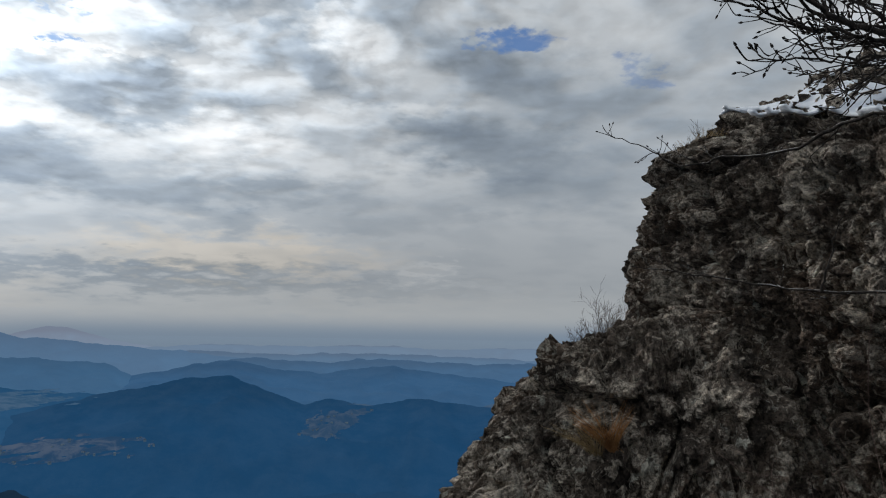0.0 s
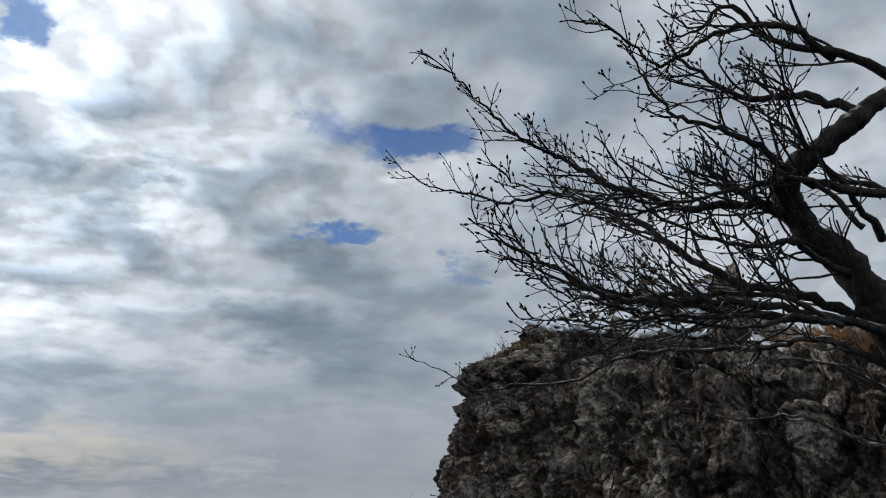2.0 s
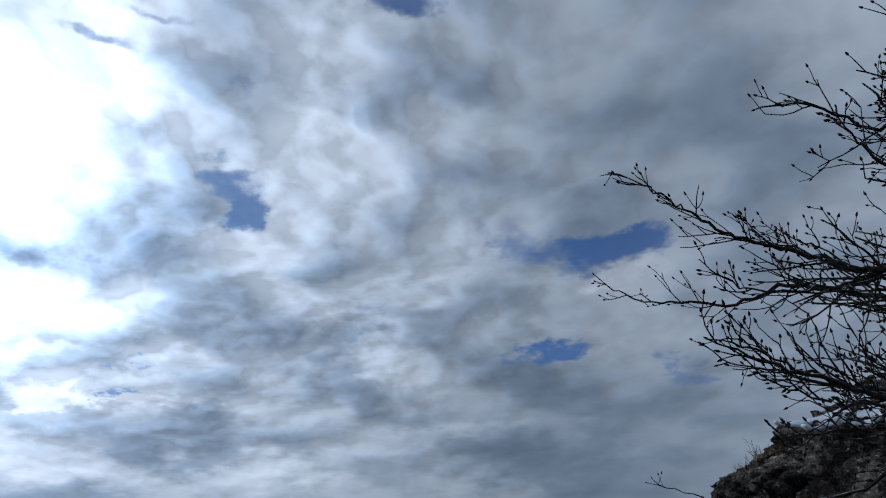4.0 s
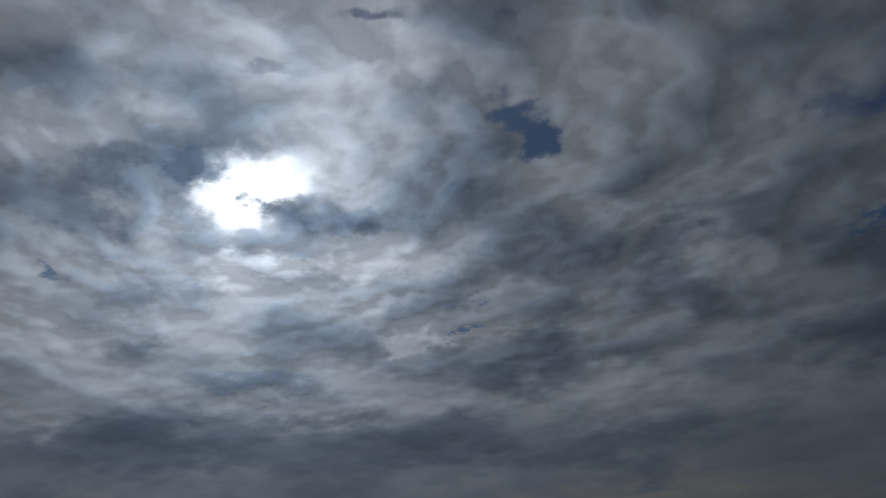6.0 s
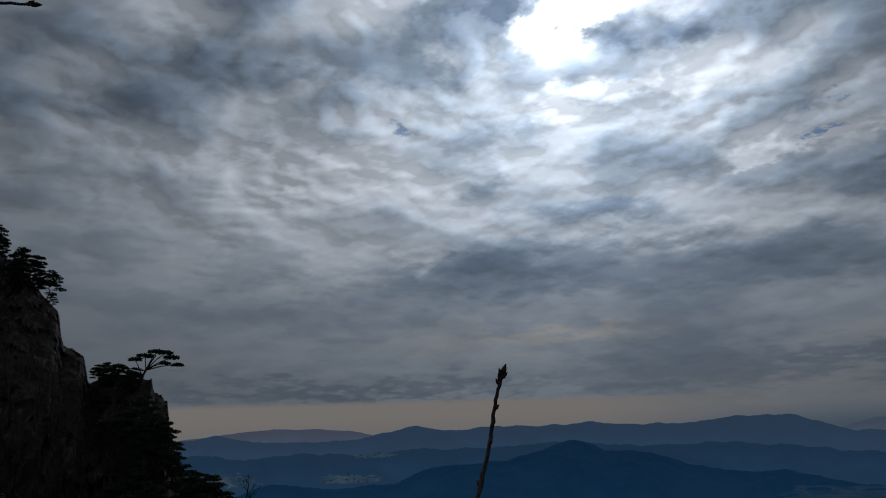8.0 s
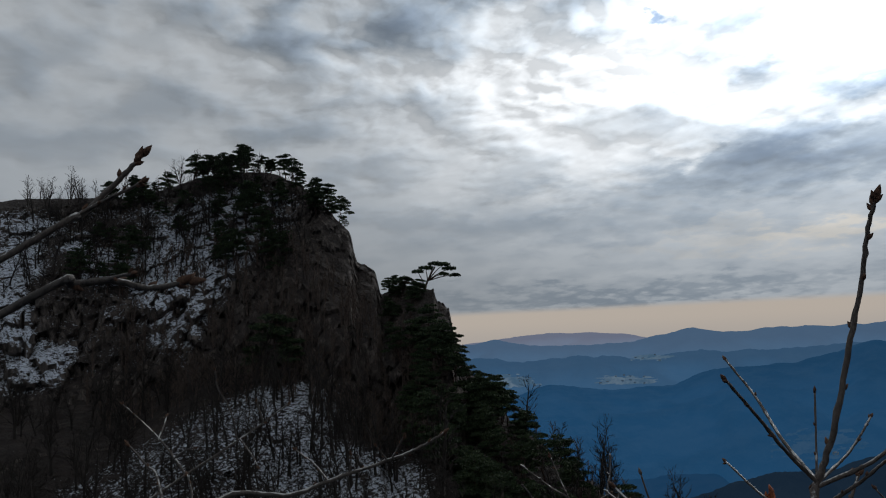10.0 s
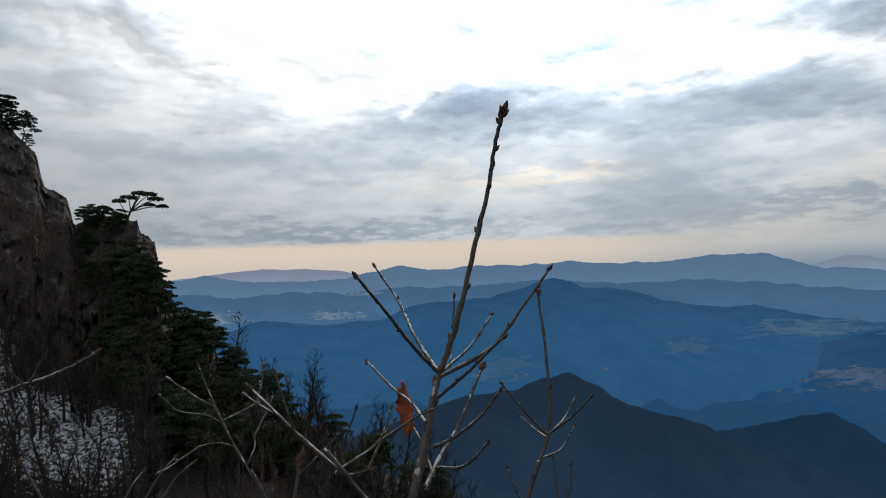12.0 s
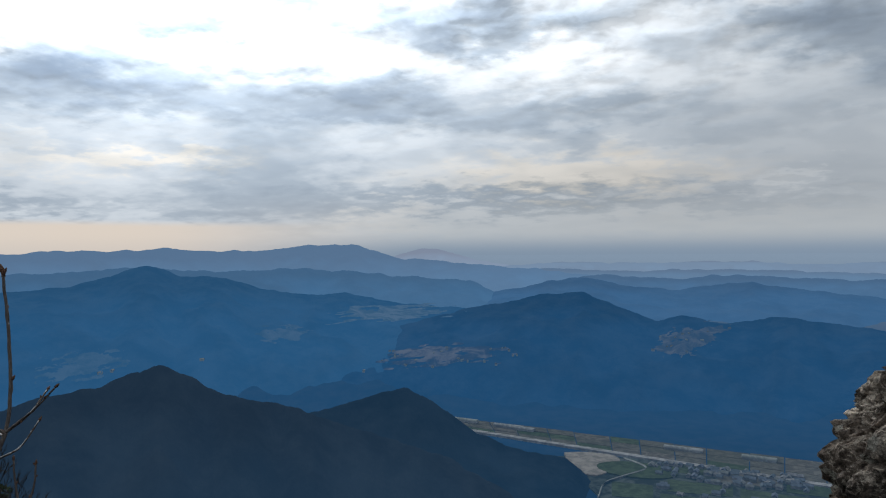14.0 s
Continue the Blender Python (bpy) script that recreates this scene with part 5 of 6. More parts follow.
LOW_BOUGH = [
    ("stem", 0.009, 0.0030, [(-1.480, -0.399, -0.209), (-1.517, -0.341, -0.206), (-1.545, -0.303, -0.206), (-1.567, -0.238, -0.200), (-1.591, -0.159, -0.167), (-1.603, -0.064, -0.178), (-1.605, -0.000, -0.160), (-1.609, 0.116, -0.131), (-1.613, 0.172, -0.113), (-1.618, 0.215, -0.092)]),
    ("shoot", 0.003, 0.002, [(-1.605, 0.000, -0.158), (-1.640, -0.021, -0.134), (-1.663, -0.053, -0.110)]),
    ("shoot", 0.003, 0.0022, [(-1.610, 0.116, -0.130), (-1.591, 0.122, -0.114), (-1.572, 0.132, -0.089)]),
    ("shoot", 0.0025, 0.0018, [(-1.605, 0.038, -0.148), (-1.597, 0.041, -0.132), (-1.589, 0.040, -0.114)]),
    ("shoot", 0.0025, 0.0018, [(-1.601, 0.105, -0.130), (-1.593, 0.095, -0.117), (-1.586, 0.085, -0.103)]),
    ("shoot", 0.0045, 0.002, [(-1.693, -0.395, -0.198), (-1.707, -0.333, -0.196), (-1.746, -0.252, -0.152), (-1.781, -0.161, -0.101), (-1.797, -0.112, -0.071), (-1.810, -0.063, -0.038)]),
    ("shoot", 0.0028, 0.0016, [(-1.781, -0.161, -0.101), (-1.765, -0.173, -0.041), (-1.745, -0.194, 0.002), (-1.735, -0.199, 0.038)]),
    ("shoot", 0.0028, 0.0016, [(-1.782, -0.156, -0.098), (-1.740, -0.133, -0.124), (-1.718, -0.121, -0.143)]),
    ("shoot", 0.0024, 0.0016, [(-1.797, -0.112, -0.069), (-1.798, -0.119, -0.047), (-1.799, -0.124, -0.028)]),
    ("shoot", 0.0036, 0.0018, [(-1.746, -0.252, -0.152), (-1.787, -0.293, -0.104), (-1.824, -0.335, -0.065), (-1.838, -0.382, -0.022)]),
    ("shoot", 0.0026, 0.0018, [(-1.767, -0.277, -0.125), (-1.732, -0.249, -0.105), (-1.714, -0.232, -0.101)]),
    ("shoot", 0.0026, 0.0018, [(-1.796, -0.308, -0.090), (-1.829, -0.303, -0.068), (-1.851, -0.300, -0.051)]),
    ("shoot", 0.004, 0.0022, [(-1.564, -0.261, -0.201), (-1.622, -0.285, -0.133), (-1.641, -0.304, -0.116), (-1.659, -0.339, -0.079)]),
    ("shoot", 0.0035, 0.002, [(-1.580, -0.224, -0.195), (-1.607, -0.228, -0.155), (-1.629, -0.237, -0.134)]),
    ("shoot", 0.003, 0.002, [(-1.380, 0.138, -0.314), (-1.400, 0.109, -0.261), (-1.414, 0.088, -0.214)]),
    ("shoot", 0.003, 0.0018, [(-1.414, 0.201, -0.333), (-1.424, 0.223, -0.286), (-1.426, 0.246, -0.257)]),
    ("shoot", 0.003, 0.0018, [(-1.381, 0.215, -0.326), (-1.389, 0.256, -0.265), (-1.389, 0.284, -0.235)]),
    ("shoot", 0.0028, 0.0018, [(-1.451, 0.251, -0.351), (-1.457, 0.299, -0.286), (-1.454, 0.328, -0.263)]),
    ("shoot", 0.003, 0.0018, [(-1.400, -0.006, -0.298), (-1.409, 0.012, -0.263), (-1.416, 0.033, -0.232)]),
]
REACHING_TWIG = [
    ("stem", 0.0062, 0.0044, [(-1.108, -0.344, 0.136), (-1.119, -0.298, 0.154), (-1.128, -0.259, 0.158), (-1.135, -0.228, 0.150), (-1.139, -0.201, 0.152), (-1.142, -0.179, 0.156)]),
    ("shoot", 0.004, 0.0025, [(-1.126, -0.269, 0.157), (-1.109, -0.250, 0.161), (-1.092, -0.233, 0.162)]),
]
RISING_TWIG = [
    ("stem", 0.006, 0.004, [(-1.197, -0.362, 0.213), (-1.205, -0.314, 0.244), (-1.206, -0.286, 0.271), (-1.204, -0.259, 0.300), (-1.202, -0.242, 0.320)]),
    ("shoot", 0.004, 0.0026, [(-1.204, -0.314, 0.246), (-1.189, -0.271, 0.266), (-1.181, -0.249, 0.275), (-1.172, -0.236, 0.280)]),
]
HIGH_TWIG = [
    ("stem", 0.005, 0.0028, [(-1.243, -0.281, 0.656), (-1.238, -0.216, 0.687), (-1.237, -0.164, 0.700), (-1.234, -0.110, 0.711), (-1.229, -0.054, 0.723), (-1.222, -0.009, 0.731)]),
    ("shoot", 0.003, 0.002, [(-1.236, -0.124, 0.708), (-1.220, -0.106, 0.696), (-1.204, -0.073, 0.685)]),
    ("shoot", 0.003, 0.002, [(-1.234, -0.107, 0.712), (-1.248, -0.090, 0.730), (-1.252, -0.078, 0.743)]),
    ("shoot", 0.003, 0.002, [(-1.238, -0.161, 0.699), (-1.245, -0.177, 0.683), (-1.256, -0.201, 0.654)]),
    ("shoot", 0.003, 0.002, [(-1.236, -0.151, 0.705), (-1.248, -0.170, 0.722), (-1.258, -0.202, 0.739)]),
]
LEAF_AT = (-1.004, 0.454, -0.115)
OAK_LIMBS = [
    ("trunk", 0.088, 0.03, [(2.501, 2.062, -0.036), (2.284, 1.984, 0.395), (2.036, 1.879, 0.700), (1.884, 1.829, 0.919), (1.747, 1.824, 1.015), (1.644, 1.773, 1.121), (1.621, 1.709, 1.164), (1.678, 1.605, 1.221), (1.769, 1.536, 1.298), (1.893, 1.476, 1.412), (1.982, 1.368, 1.601)]),
    ("limb", 0.026, 0.01, [(1.684, 1.803, 1.052), (1.610, 1.795, 1.079), (1.518, 1.776, 1.097), (1.418, 1.740, 1.125), (1.323, 1.720, 1.159)]),
    ("limb", 0.024, 0.0022, [(2.034, 1.871, 0.731), (1.795, 1.917, 0.835), (1.611, 1.947, 0.867), (1.480, 1.988, 0.934), (1.372, 2.067, 1.057), (1.322, 2.120, 1.140), (1.227, 2.223, 1.235), (1.097, 2.323, 1.322), (0.959, 2.436, 1.322), (0.823, 2.510, 1.376), (0.631, 2.560, 1.437), (0.492, 2.552, 1.541)]),
    ("limb", 0.02, 0.0022, [(2.025, 1.817, 0.702), (1.696, 1.765, 0.732), (1.392, 1.739, 0.744), (1.160, 1.713, 0.725), (0.960, 1.652, 0.705), (0.811, 1.595, 0.733), (0.654, 1.528, 0.767), (0.531, 1.478, 0.814)]),
    ("limb", 0.018, 0.0022, [(1.886, 1.865, 0.751), (1.634, 1.939, 0.768), (1.365, 1.987, 0.808), (1.188, 2.025, 0.818), (1.019, 2.032, 0.863), (0.864, 2.017, 0.919), (0.705, 2.004, 0.941)]),
    ("limb", 0.02, 0.0024, [(1.849, 1.607, 1.069), (1.609, 1.659, 1.119), (1.476, 1.645, 1.205), (1.348, 1.643, 1.250), (1.232, 1.686, 1.305), (1.141, 1.675, 1.398), (1.074, 1.638, 1.495)]),
    ("limb", 0.018, 0.0022, [(1.662, 1.785, 1.070), (1.483, 1.840, 1.103), (1.330, 1.884, 1.095), (1.233, 1.915, 1.147), (1.134, 1.947, 1.190), (0.991, 1.969, 1.272), (0.904, 1.965, 1.299), (0.810, 1.966, 1.357), (0.702, 1.948, 1.438), (0.626, 1.928, 1.498), (0.498, 1.905, 1.571)]),
    ("limb", 0.022, 0.003, [(1.771, 1.540, 1.291), (1.643, 1.603, 1.376), (1.477, 1.693, 1.406), (1.300, 1.703, 1.523), (1.210, 1.665, 1.620)]),
    ("limb", 0.02, 0.003, [(1.876, 1.501, 1.407), (1.711, 1.522, 1.489), (1.540, 1.568, 1.530), (1.404, 1.574, 1.648), (1.338, 1.655, 1.617), (1.236, 1.684, 1.579)]),
    ("limb", 0.016, 0.0024, [(1.704, 1.538, 1.480), (1.539, 1.536, 1.566), (1.384, 1.640, 1.594), (1.241, 1.735, 1.514), (1.058, 1.702, 1.599), (0.911, 1.741, 1.640)]),
    ("limb", 0.016, 0.0024, [(1.962, 1.760, 0.997), (1.771, 1.665, 1.105), (1.599, 1.604, 1.218), (1.499, 1.526, 1.342), (1.409, 1.437, 1.447)]),
    ("limb", 0.016, 0.0024, [(2.023, 1.832, 0.866), (1.745, 1.790, 0.911), (1.614, 1.744, 0.954), (1.470, 1.740, 0.920), (1.335, 1.758, 0.949), (1.178, 1.766, 1.007), (1.091, 1.756, 1.119), (0.999, 1.740, 1.227)]),
    ("limb", 0.016, 0.0024, [(2.155, 1.773, 1.022), (2.050, 1.795, 1.190), (1.932, 1.869, 1.263), (1.791, 1.881, 1.443), (1.618, 1.927, 1.576), (1.481, 1.935, 1.694)]),
    ("limb", 0.012, 0.002, [(1.687, 1.698, 0.683), (1.478, 1.670, 0.693), (1.204, 1.683, 0.677), (1.040, 1.661, 0.676), (0.886, 1.639, 0.696), (0.758, 1.609, 0.712), (0.630, 1.577, 0.765)]),
    ("limb", 0.009, 0.002, [(1.500, 1.654, 0.687), (1.354, 1.676, 0.655), (1.155, 1.716, 0.671), (1.027, 1.730, 0.669), (0.899, 1.738, 0.664), (0.742, 1.747, 0.664)]),
    ("limb", 0.012, 0.002, [(1.664, 1.715, 0.692), (1.532, 1.730, 0.771), (1.340, 1.746, 0.768), (1.160, 1.745, 0.751), (0.992, 1.720, 0.746), (0.824, 1.672, 0.772), (0.682, 1.640, 0.839), (0.575, 1.606, 0.864)]),
    ("limb", 0.012, 0.002, [(1.742, 1.599, 0.945), (1.616, 1.630, 1.100), (1.423, 1.724, 1.094), (1.271, 1.780, 1.066), (1.069, 1.778, 1.057), (0.941, 1.733, 1.030), (0.760, 1.697, 1.018), (0.651, 1.655, 1.054)]),
    ("limb", 0.018, 0.002, [(2.076, 1.873, 0.580), (1.959, 1.962, 0.677), (1.899, 2.062, 0.746), (1.849, 2.235, 0.750), (1.745, 2.427, 0.779), (1.539, 2.720, 0.810), (1.392, 2.974, 0.749), (1.192, 3.158, 0.759), (1.047, 3.261, 0.744), (0.913, 3.328, 0.841), (0.721, 3.400, 0.934)]),
    ("limb", 0.016, 0.003, [(2.192, 1.914, 0.511), (2.112, 1.989, 0.548), (2.068, 2.142, 0.664), (2.017, 2.303, 0.727), (1.966, 2.461, 0.771)]),
    ("limb", 0.014, 0.0018, [(2.065, 1.796, -0.065), (1.979, 1.957, 0.009), (1.809, 2.295, 0.101), (1.630, 2.533, 0.160), (1.399, 2.768, 0.167), (1.122, 2.984, 0.225), (0.816, 3.171, 0.287)]),
    ("limb", 0.0055, 0.0016, [(1.399, 2.767, 0.171), (1.417, 2.732, 0.274), (1.426, 2.696, 0.380), (1.445, 2.667, 0.455)]),
    ("limb", 0.016, 0.0024, [(2.249, 1.944, 0.426), (2.249, 2.164, 0.398), (2.229, 2.315, 0.441), (2.146, 2.500, 0.549), (2.035, 2.708, 0.563), (1.896, 2.907, 0.636)]),
]
TWIG_BARK = bark_material("twig_bark", (0.026, 0.018, 0.014), (0.10, 0.075, 0.06), 60.0, 0.16, 0.5)
PALE_BARK = bark_material("pale_bark", (0.022, 0.017, 0.014), (0.085, 0.067, 0.056), 45.0, 0.17, 0.6)
OAK_BARK = bark_material("oak_bark", (0.014, 0.011, 0.009), (0.075, 0.060, 0.050), 25.0, 0.05)
BUD = bark_material("bud_scales", (0.035, 0.018, 0.012), (0.13, 0.07, 0.045), 160.0)


def raised(points):
    return [Vector((x, y, z + EYE)) for x, y, z in points]


def rooted(start, way):
    """Two points that carry a stem on along its own line and down into the ground."""
    way = way.normalized()
    way = Vector((way.x, way.y, min(way.z, -0.6))).normalized()
    bend = start + way * 0.5 * (start.z / -way.z)
    return [Vector((bend.x + way.x * 0.2, bend.y + way.y * 0.2, -0.12)), bend]


def sapling(rng, name, label, limbs, bark, category="sapling", buds=True, foot=True, base=None, sprays=0):
    """A young tree: each shoot a part of its own, with knobbly nodes and pointed buds."""
    base = base or tagged(new(name), label, category)
    for kind, r0, r1, points in limbs:
        shoot = Shape()
        joints = raised(points)
        if kind == "stem" and foot:
            joints = [foot] + joints if isinstance(foot, Vector) else rooted(joints[0], joints[0] - joints[1]) + joints
        line = spline(joints, 8)
        n = len(line)
        line = [p + Vector([rng.gauss(0, 1) for _ in range(3)]) * (r0 * 0.05) if 0 < i < n - 1 else p for i, p in enumerate(line)]
        radii = [0.66 * (r0 + (r1 - r0) * i / (n - 1)) * (1 + rng.uniform(-0.05, 0.08) + (0.22 if i % 9 == 4 else 0)) for i in range(n)]
        shoot.tube(line, radii, 8)
        stem = shoot.make(kind, bark, base)
        for k in range(sprays * (2 if kind == "stem" else 1)):
            i = rng.randint(n // 3, n - 2)
            way = turned(rng, (line[i + 1] - line[i]).normalized(), rng.uniform(28, 55))
            pts, p = [line[i]], line[i].copy()
            for step in range(4):
                way = (way + Vector([rng.gauss(0, 0.08) for _ in range(3)]) + Vector((0, 0, 0.05))).normalized()
                p = p + way * rng.uniform(0.010, 0.024)
                pts.append(p.copy())
            side = Shape()
            side.tube(spline(pts, 3), np.linspace(0.0015, 0.0009, 13), 6)
            side.bud(pts[-1] - way * 0.001, way, 0.008, 0.0019, 6)
            side.bud(pts[2], turned(rng, way, 40), 0.006, 0.0015, 6)
            side.make("twig", bark, stem)
        if not buds:
            continue
        way = (line[-1] - line[-2]).normalized()
        for k in range(4 if r1 > 0.0021 else 2):
            b = Shape()
            w = way if k == 0 else turned(rng, way, rng.uniform(28, 50))
            size = r1 * (0.9 if k == 0 else 0.75)
            b.bud(line[-1] - way * r1 * (0.4 + 0.9 * k), w, size * 5.2, size * 1.35, 7)
            b.make("bud", BUD, stem)
        for i in range(4 + rng.randint(0, 2), n - 3, rng.randint(6, 9)):
            b = Shape()
            w = turned(rng, (line[i + 1] - line[i]).normalized(), 38)
            b.bud(line[i] + w * radii[i] * 0.6, w, r1 * 3.0, r1 * 0.85, 6)
            b.make("bud", BUD, stem)
    return base


rng = random.Random(11)
oak_sapling = sapling(rng, "oak_sapling", "brown leafless oak sapling with budded shoots and one dry leaf", OAK_SAPLING, TWIG_BARK)
sapling(rng, "slim_sapling", "slim leafless sapling with budded side shoots", SLIM_SAPLING, TWIG_BARK)
sapling(rng, "leaning_sapling", "dark leafless sapling leaning with a fat end bud", LEANING_SAPLING, TWIG_BARK, sprays=1)
sapling(rng, "pale_sapling", "thin pale leafless sapling with wispy side twigs", PALE_SAPLING, PALE_BARK, sprays=1)


def young_oak():
    """A young tree just beyond the view whose boughs reach into it."""
    base = tagged(new("young_oak"), "young leafless oak with pale boughs and budded twig ends", "tree")
    trunk = Shape()
    foot = bearing(122, 0, 1.45)
    line = spline([(foot.x, foot.y, -0.1), (foot.x + 0.02, foot.y, 0.7), (foot.x - 0.02, foot.y + 0.02, 1.5), (foot.x + 0.01, foot.y, 2.2), (foot.x, foot.y - 0.03, 2.9)], 6)
    trunk.tube(line, np.linspace(0.032, 0.012, len(line)), 9)
    trunk.make("trunk", PALE_BARK, base)
    for limbs, bark, height in ((LOW_BOUGH, PALE_BARK, 1.0), (REACHING_TWIG, PALE_BARK, 1.55), (RISING_TWIG, TWIG_BARK, 1.6), (HIGH_TWIG, TWIG_BARK, 1.9)):
        limbs = [("bough" if kind == "stem" else kind, r0, r1, points) for kind, r0, r1, points in limbs]
        kind, r0, r1, points = limbs[0]
        limbs[0] = (kind, r0 * 1.2, r1, [(foot.x, foot.y, height - EYE)] + points)
        sapling(rng, "", "", limbs, bark, foot=False, base=base)


young_oak()


def dry_leaf(at):
    m, n = surface("dry_leaf")
    vein = n.noise(n.add("ShaderNodeTexCoord").outputs["Object"], 120, 5, 0.6).outputs[0]
    finish(n, n.ramp(vein, [(0.3, (0.16, 0.036, 0.014)), (0.7, (0.38, 0.105, 0.038))]), 0.7, vein, 0.4, 0.002)
    rows, cols = 15, 9
    verts = []
    for i in range(rows):
        t = i / (rows - 1)
        wide = 0.0115 * math.sin(math.pi * (0.06 + 0.88 * t)) ** 0.7 * (1 + 0.22 * math.sin(t * 24))
        for j in range(cols):
            u = j / (cols - 1) * 2 - 1
            verts.append((u * wide * 0.8, 0.006 * u * u + 0.006 * math.sin(t * 5 + u), -0.062 * t + 0.004 * math.sin(u * 3 + t * 7)))
    leaf = mesh_object("leaf", np.array(verts), grid_faces(rows, cols), m, oak_sapling)
    leaf.matrix_basis = Matrix.Translation(raised([at])[0] + Vector((0.008, -0.010, 0.014))) @ pose(0, 0, 0, 12, -8, 60)
    thick = leaf.modifiers.new("thickness", "SOLIDIFY")
    thick.thickness = 0.0006
    tagged(leaf, "curled rust-brown dry leaf")


dry_leaf(LEAF_AT)


def oak_tree():
    """The bare oak beside the outcrop."""
    rng = random.Random(3)
    base = tagged(new("oak_tree"), "gnarled leafless oak with a mesh of fine twigs", "tree")

    def twig(shape, at, way, length, radius, depth):
        pts, p = [Vector(at)], Vector(at)
        steps = 5
        for k in range(steps):
            way = (way + Vector([rng.gauss(0, 0.13) for _ in range(3)]) + Vector((-0.02, 0, 0.05))).normalized()
            p = p + way * length / steps
            pts.append(p.copy())
        shape.tube(pts, [radius * (1 - 0.09 * k) for k in range(steps + 1)], 4 if radius < 0.003 else 5)
        if depth == 0 or length < 0.09:
            shape.bud(pts[-1] - way * 0.001, way, 0.014, 0.0036, 4)
        if depth:
            for k in range(rng.randint(2, 3)):
                i = rng.randint(1, steps)
                twig(shape, pts[i], turned(rng, way, rng.uniform(28, 52)), length * rng.uniform(0.35, 0.6), max(radius * 0.66, 0.0017), depth - 1)

    for number, (kind, r0, r1, points) in enumerate(OAK_LIMBS):
        wood = Shape()
        line = spline(raised(points), 6)
        n = len(line)
        line = [p + Vector([rng.gauss(0, 1) for _ in range(3)]) * (0.004 if kind == "limb" else 0.003) for p in line]
        radii = [(0.78 if kind == "trunk" else 0.82) * (r0 + (r1 - r0) * (i / (n - 1)) ** 0.8) * (1 + rng.uniform(-0.12, 0.16) * (0.35 if kind == "trunk" else 1)) for i in range(n)]
        if kind == "trunk":
            fine = []
            for i in range(n - 1):
                fine += [line[i].lerp(line[i + 1], k / 5) for k in range(5)]
            wide = np.interp(np.arange(len(fine)) / 5, np.arange(n), radii)
            wood.tube(fine, wide, 22)
            ring = np.array([tuple(v) for v in wood.verts])
            push = (fbm(ring * (22, 22, 9), 4, 0.6) - 0.5) * 0.030 + (fbm(ring * 70, 3) - 0.5) * 0.008
            hub = np.repeat(np.array([tuple(v) for v in fine]), 22, axis=0)
            away = ring - hub
            wood.verts = [Vector(v) for v in ring + away / np.linalg.norm(away, axis=1)[:, None] * push[:, None]]
        else:
            wood.tube(line, radii, 7)
        limb = wood.make(kind, OAK_BARK, base)
        if kind == "trunk" or len(points) < 5:
            continue
        thin = number >= 17
        i = 4
        while i < n - 1:
            way = (line[min(i + 1, n - 1)] - line[i - 1]).normalized()
            reach = rng.uniform(0.08, 0.2) if thin else 0.42 * (1 - 0.80 * i / n) * rng.uniform(0.4, 1.0)
            spray = Shape()
            twig(spray, line[i], turned(rng, way, rng.uniform(25, 50)), reach, max(0.0024, min(radii[i] * 0.45, 0.005)), 1 if thin or i > 0.6 * n else 2)
            spray.make("twig", OAK_BARK, limb)
            i += rng.randint(1, 3) if not thin else rng.randint(2, 5)
        end = Shape()
        end.bud(line[-1], line[-1] - line[-2], 0.014, 0.003, 5)
        end.make("bud", OAK_BARK, limb)
    return base


oak_tree()

# ---- bushes and grass on the rocks ----
GRASS = bark_material("dry_grass", (0.26, 0.11, 0.04), (0.55, 0.29, 0.12), 40.0)
RED_TWIGS = bark_material("red_twigs", (0.10, 0.058, 0.046), (0.32, 0.22, 0.18), 12.0)
STRAW = bark_material("straw_grass", (0.22, 0.15, 0.07), (0.45, 0.33, 0.18), 40.0)


def top_of(rocks, x, y, fallback):
    """The height of the rocks at that place."""
    best = fallback
    for ob in rocks:
        inverse = ob.matrix_world.inverted()
        hit, place, _, _ = ob.ray_cast(inverse @ Vector((x, y, 8)), inverse.to_3x3() @ Vector((0, 0, -1)))
        if hit:
            best = max(best, (ob.matrix_world @ place).z)
    return best


def face_of(rock, az, el):
    """Where the line from the first eye at that bearing and rise meets the rock."""
    inverse = rock.matrix_world.inverted()
    hit, place, _, _ = rock.ray_cast(inverse @ Vector((0, 0, EYE)), inverse.to_3x3() @ bearing(az, el))
    return rock.matrix_world @ place if hit else Vector((0, 0, EYE)) + bearing(az, el, 5.5)


def bush(rng, name, label, foot, stems, height, spread, material, radius=0.0035, lean=(0, 0, 0)):
    """A leafless bush: many forked stems from one foot."""
    base = tagged(new(name), label, "bush")
    base.location = foot
    for k in range(stems):
        wood = Shape()

        def grow(at, way, length, r, depth):
            pts, p = [at], Vector(at)
            for i in range(5):
                way = (way + Vector([rng.gauss(0, 0.14) for _ in range(3)]) + Vector((0, 0, 0.06))).normalized()
                p = p + way * length / 5
                pts.append(p.copy())
            wood.tube(pts, [r * (1 - 0.14 * i) for i in range(6)], 4)
            if depth:
                for i in range(rng.randint(2, 4)):
                    grow(pts[rng.randint(1, 5)], turned(rng, way, rng.uniform(22, 50)), length * rng.uniform(0.4, 0.65), max(r * 0.6, 0.0012), depth - 1)

        a = rng.uniform(0, 6.28)
        way = Vector((math.cos(a) * spread, math.sin(a) * spread, 1)) + Vector(lean)
        grow(Vector((rng.gauss(0, 0.03), rng.gauss(0, 0.03), -0.05)), way.normalized(), height * rng.uniform(0.6, 1.0), radius, 2)
        wood.make("stem", material, base)
    return base


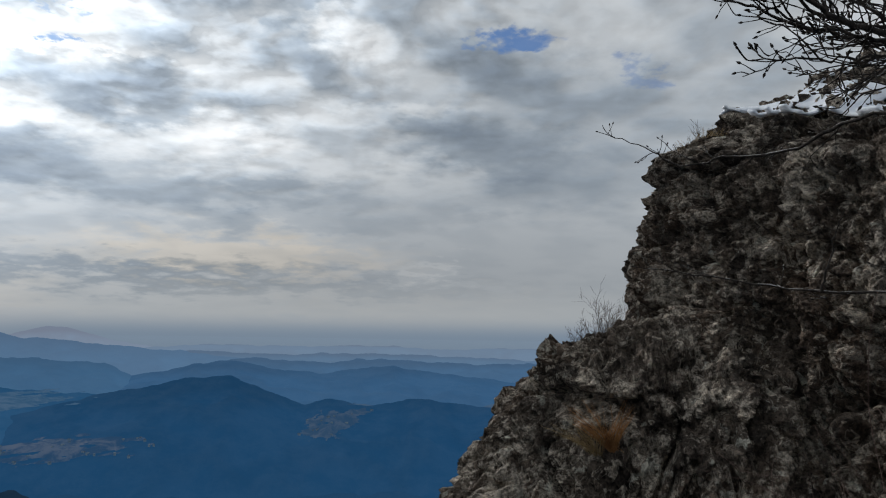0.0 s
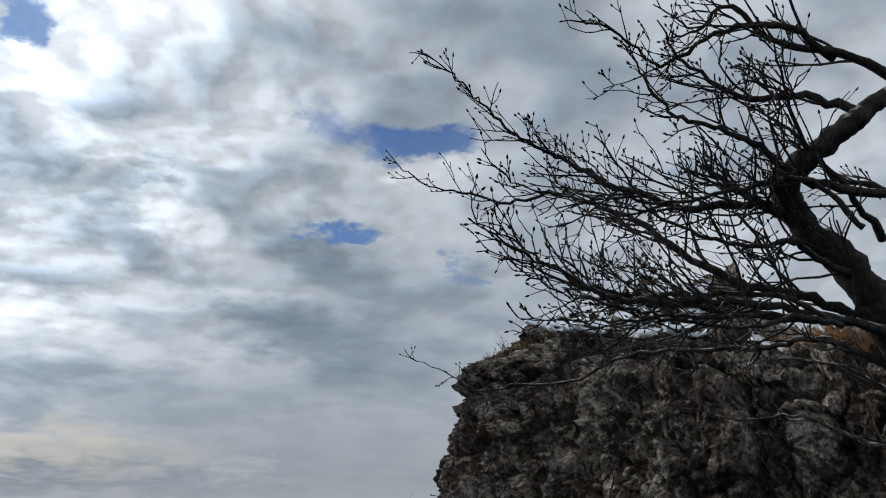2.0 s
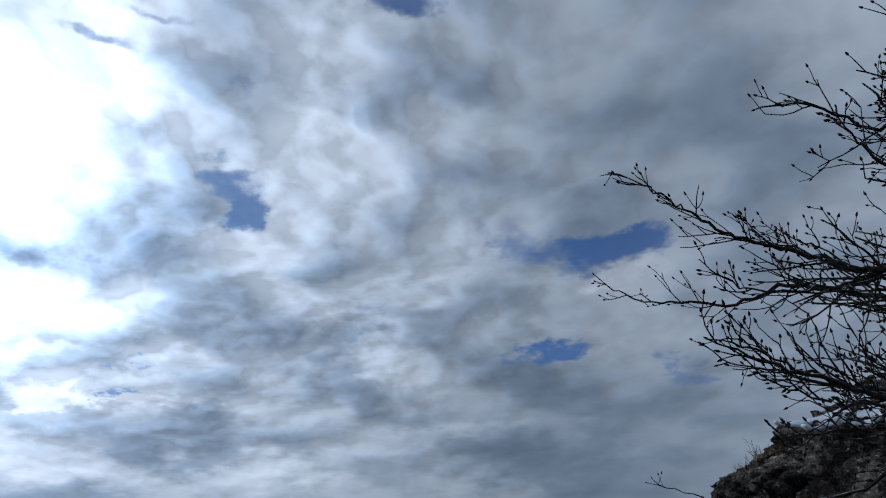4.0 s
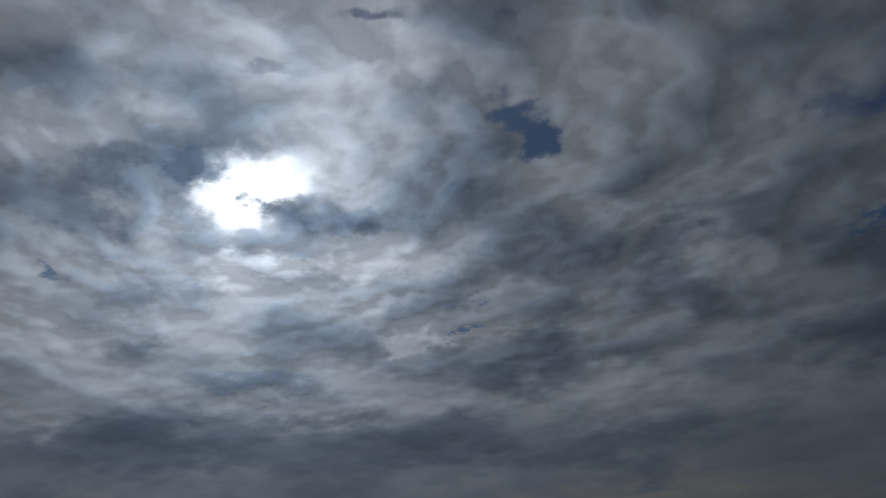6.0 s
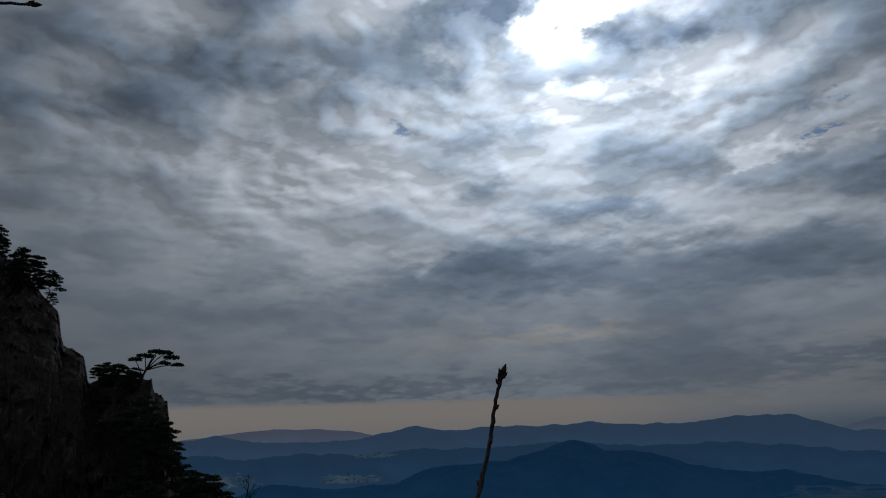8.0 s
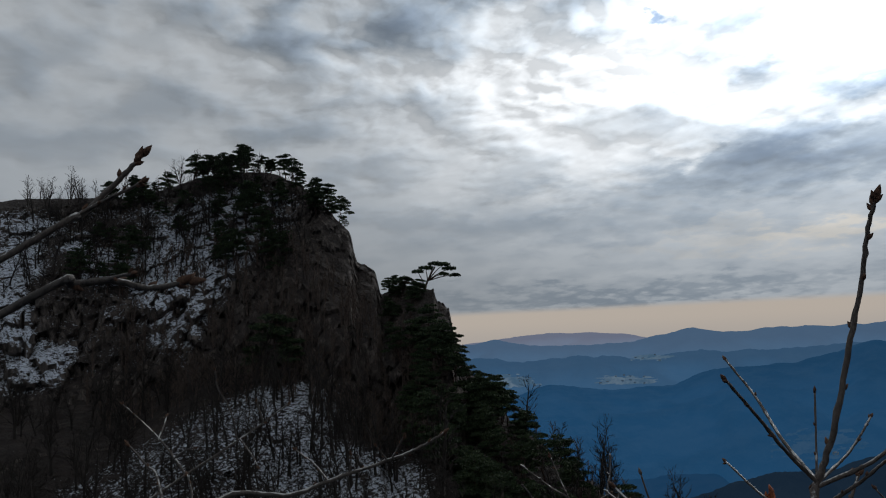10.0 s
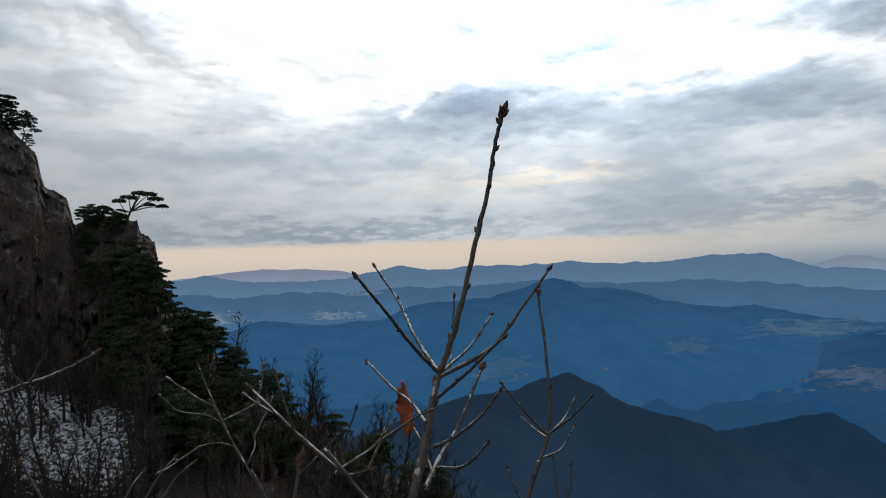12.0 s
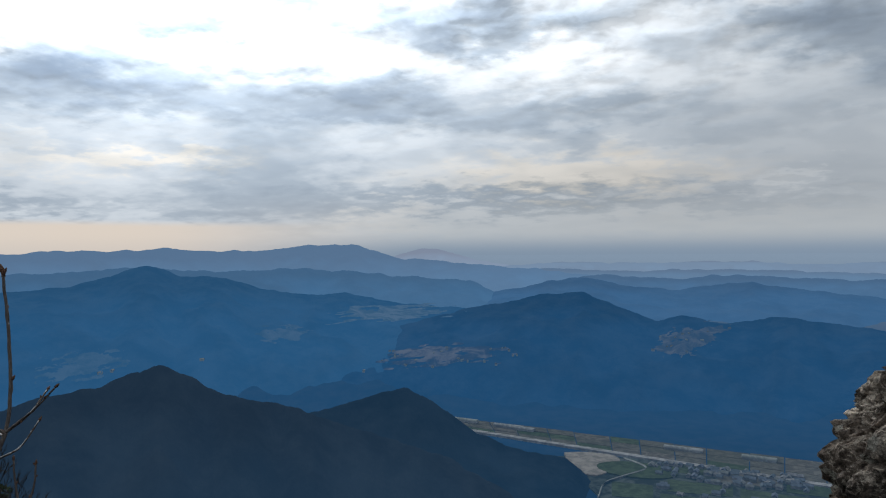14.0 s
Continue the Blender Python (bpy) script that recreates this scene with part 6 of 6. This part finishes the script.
def grass_tuft(rng, label, foot, blades, height, spread, material, lean=(0, 0, 0)):
    base = Shape()
    for k in range(blades):
        a = rng.uniform(0, 6.28)
        way = (Vector((math.cos(a) * spread, math.sin(a) * spread, 1)) * rng.uniform(0.7, 1.0) + Vector(lean)).normalized()
        start = Vector((rng.gauss(0, 0.025), rng.gauss(0, 0.025), -0.02))
        length = height * rng.uniform(0.5, 1.0)
        droop = Vector((way.x, way.y, -0.5)) * 0.3
        pts = [start + way * length * t + droop * length * t * t for t in (0, 0.35, 0.7, 1.0)]
        base.tube(pts, [0.0022, 0.002, 0.0014, 0.0005], 3)
    ob = base.make("grass_tuft", material)
    ob.location = foot
    return tagged(ob, label, "grass", "grass on the rocks", "stuff")


def dress_rocks():
    rng = random.Random(17)
    rocks = (outcrop, shelf_rock)
    spot = lambda az, d: (bearing(az, 0, d).x, bearing(az, 0, d).y)
    for az, d, tall in ((-11.4, 6.1, 0.28), (-12.2, 6.15, 0.34), (-12.9, 6.2, 0.26), (-10.4, 6.1, 0.18)):
        x, y = spot(az, d)
        bush(rng, "small_bush", "small leafless grey bush on top of the lower rock", (x, y, top_of(rocks[1:], x, y, EYE - 0.2)), 11, tall, 0.55, BRUSH_BARK, 0.0026)
    grass_tuft(rng, "orange-brown dry grass tuft in a rock crevice", face_of(shelf_rock, -12.6, -8.3), 120, 0.44, 0.55, GRASS, (-0.22, -0.25, 0))
    grass_tuft(rng, "pale straw grass tuft in a rock crevice", face_of(shelf_rock, -11.6, -8.6), 70, 0.36, 0.6, STRAW, (-0.5, -0.3, 0))
    for az, d in ((-18.2, 6.6), (-19.4, 6.5), (-20.6, 6.4), (-17.6, 6.8)):
        x, y = spot(az, d)
        grass_tuft(rng, "thin straw grass on the rock edge", (x, y, top_of(rocks, x, y, EYE + 1.4)), 24, 0.16, 0.6, STRAW)
        bush(rng, "small_bush", "small leafless bush on the rock edge", (x, y, top_of(rocks, x, y, EYE + 1.4)), 2, 0.2, 0.6, BRUSH_BARK, 0.0024)
    for k in range(9):
        x, y = spot(-39 - 0.9 * k, 5.2 - 0.1 * k + rng.uniform(-0.2, 0.2))
        grass_tuft(rng, "dry orange grass on top of the rock", (x, y, top_of(rocks, x, y, EYE + 1.0)), 45, 0.22, 0.6, GRASS)
    for az, d in ((-34, 5.6), (-36, 5.5), (-37.5, 5.4)):
        x, y = spot(az, d)
        bush(rng, "small_bush", "small leafless bush on top of the rock", (x, y, top_of(rocks, x, y, EYE + 1.2)), 3, 0.32, 0.5, BRUSH_BARK, 0.003)
    for az, d, tall, stems in ((-40, 3.0, 1.35, 14), (-42.5, 2.8, 1.4, 16), (-46, 2.7, 1.45, 16), (-38, 3.2, 1.2, 10), (-49, 2.5, 1.4, 12)):
        x, y = spot(az, d)
        bush(rng, "tangled_bush", "tangled leafless reddish bush at the rock's foot", (x, y, float(floor_height(d)) - 0.1), stems, tall, 0.5, RED_TWIGS, 0.0042, (-0.1, 0.05, 0))


dress_rocks()
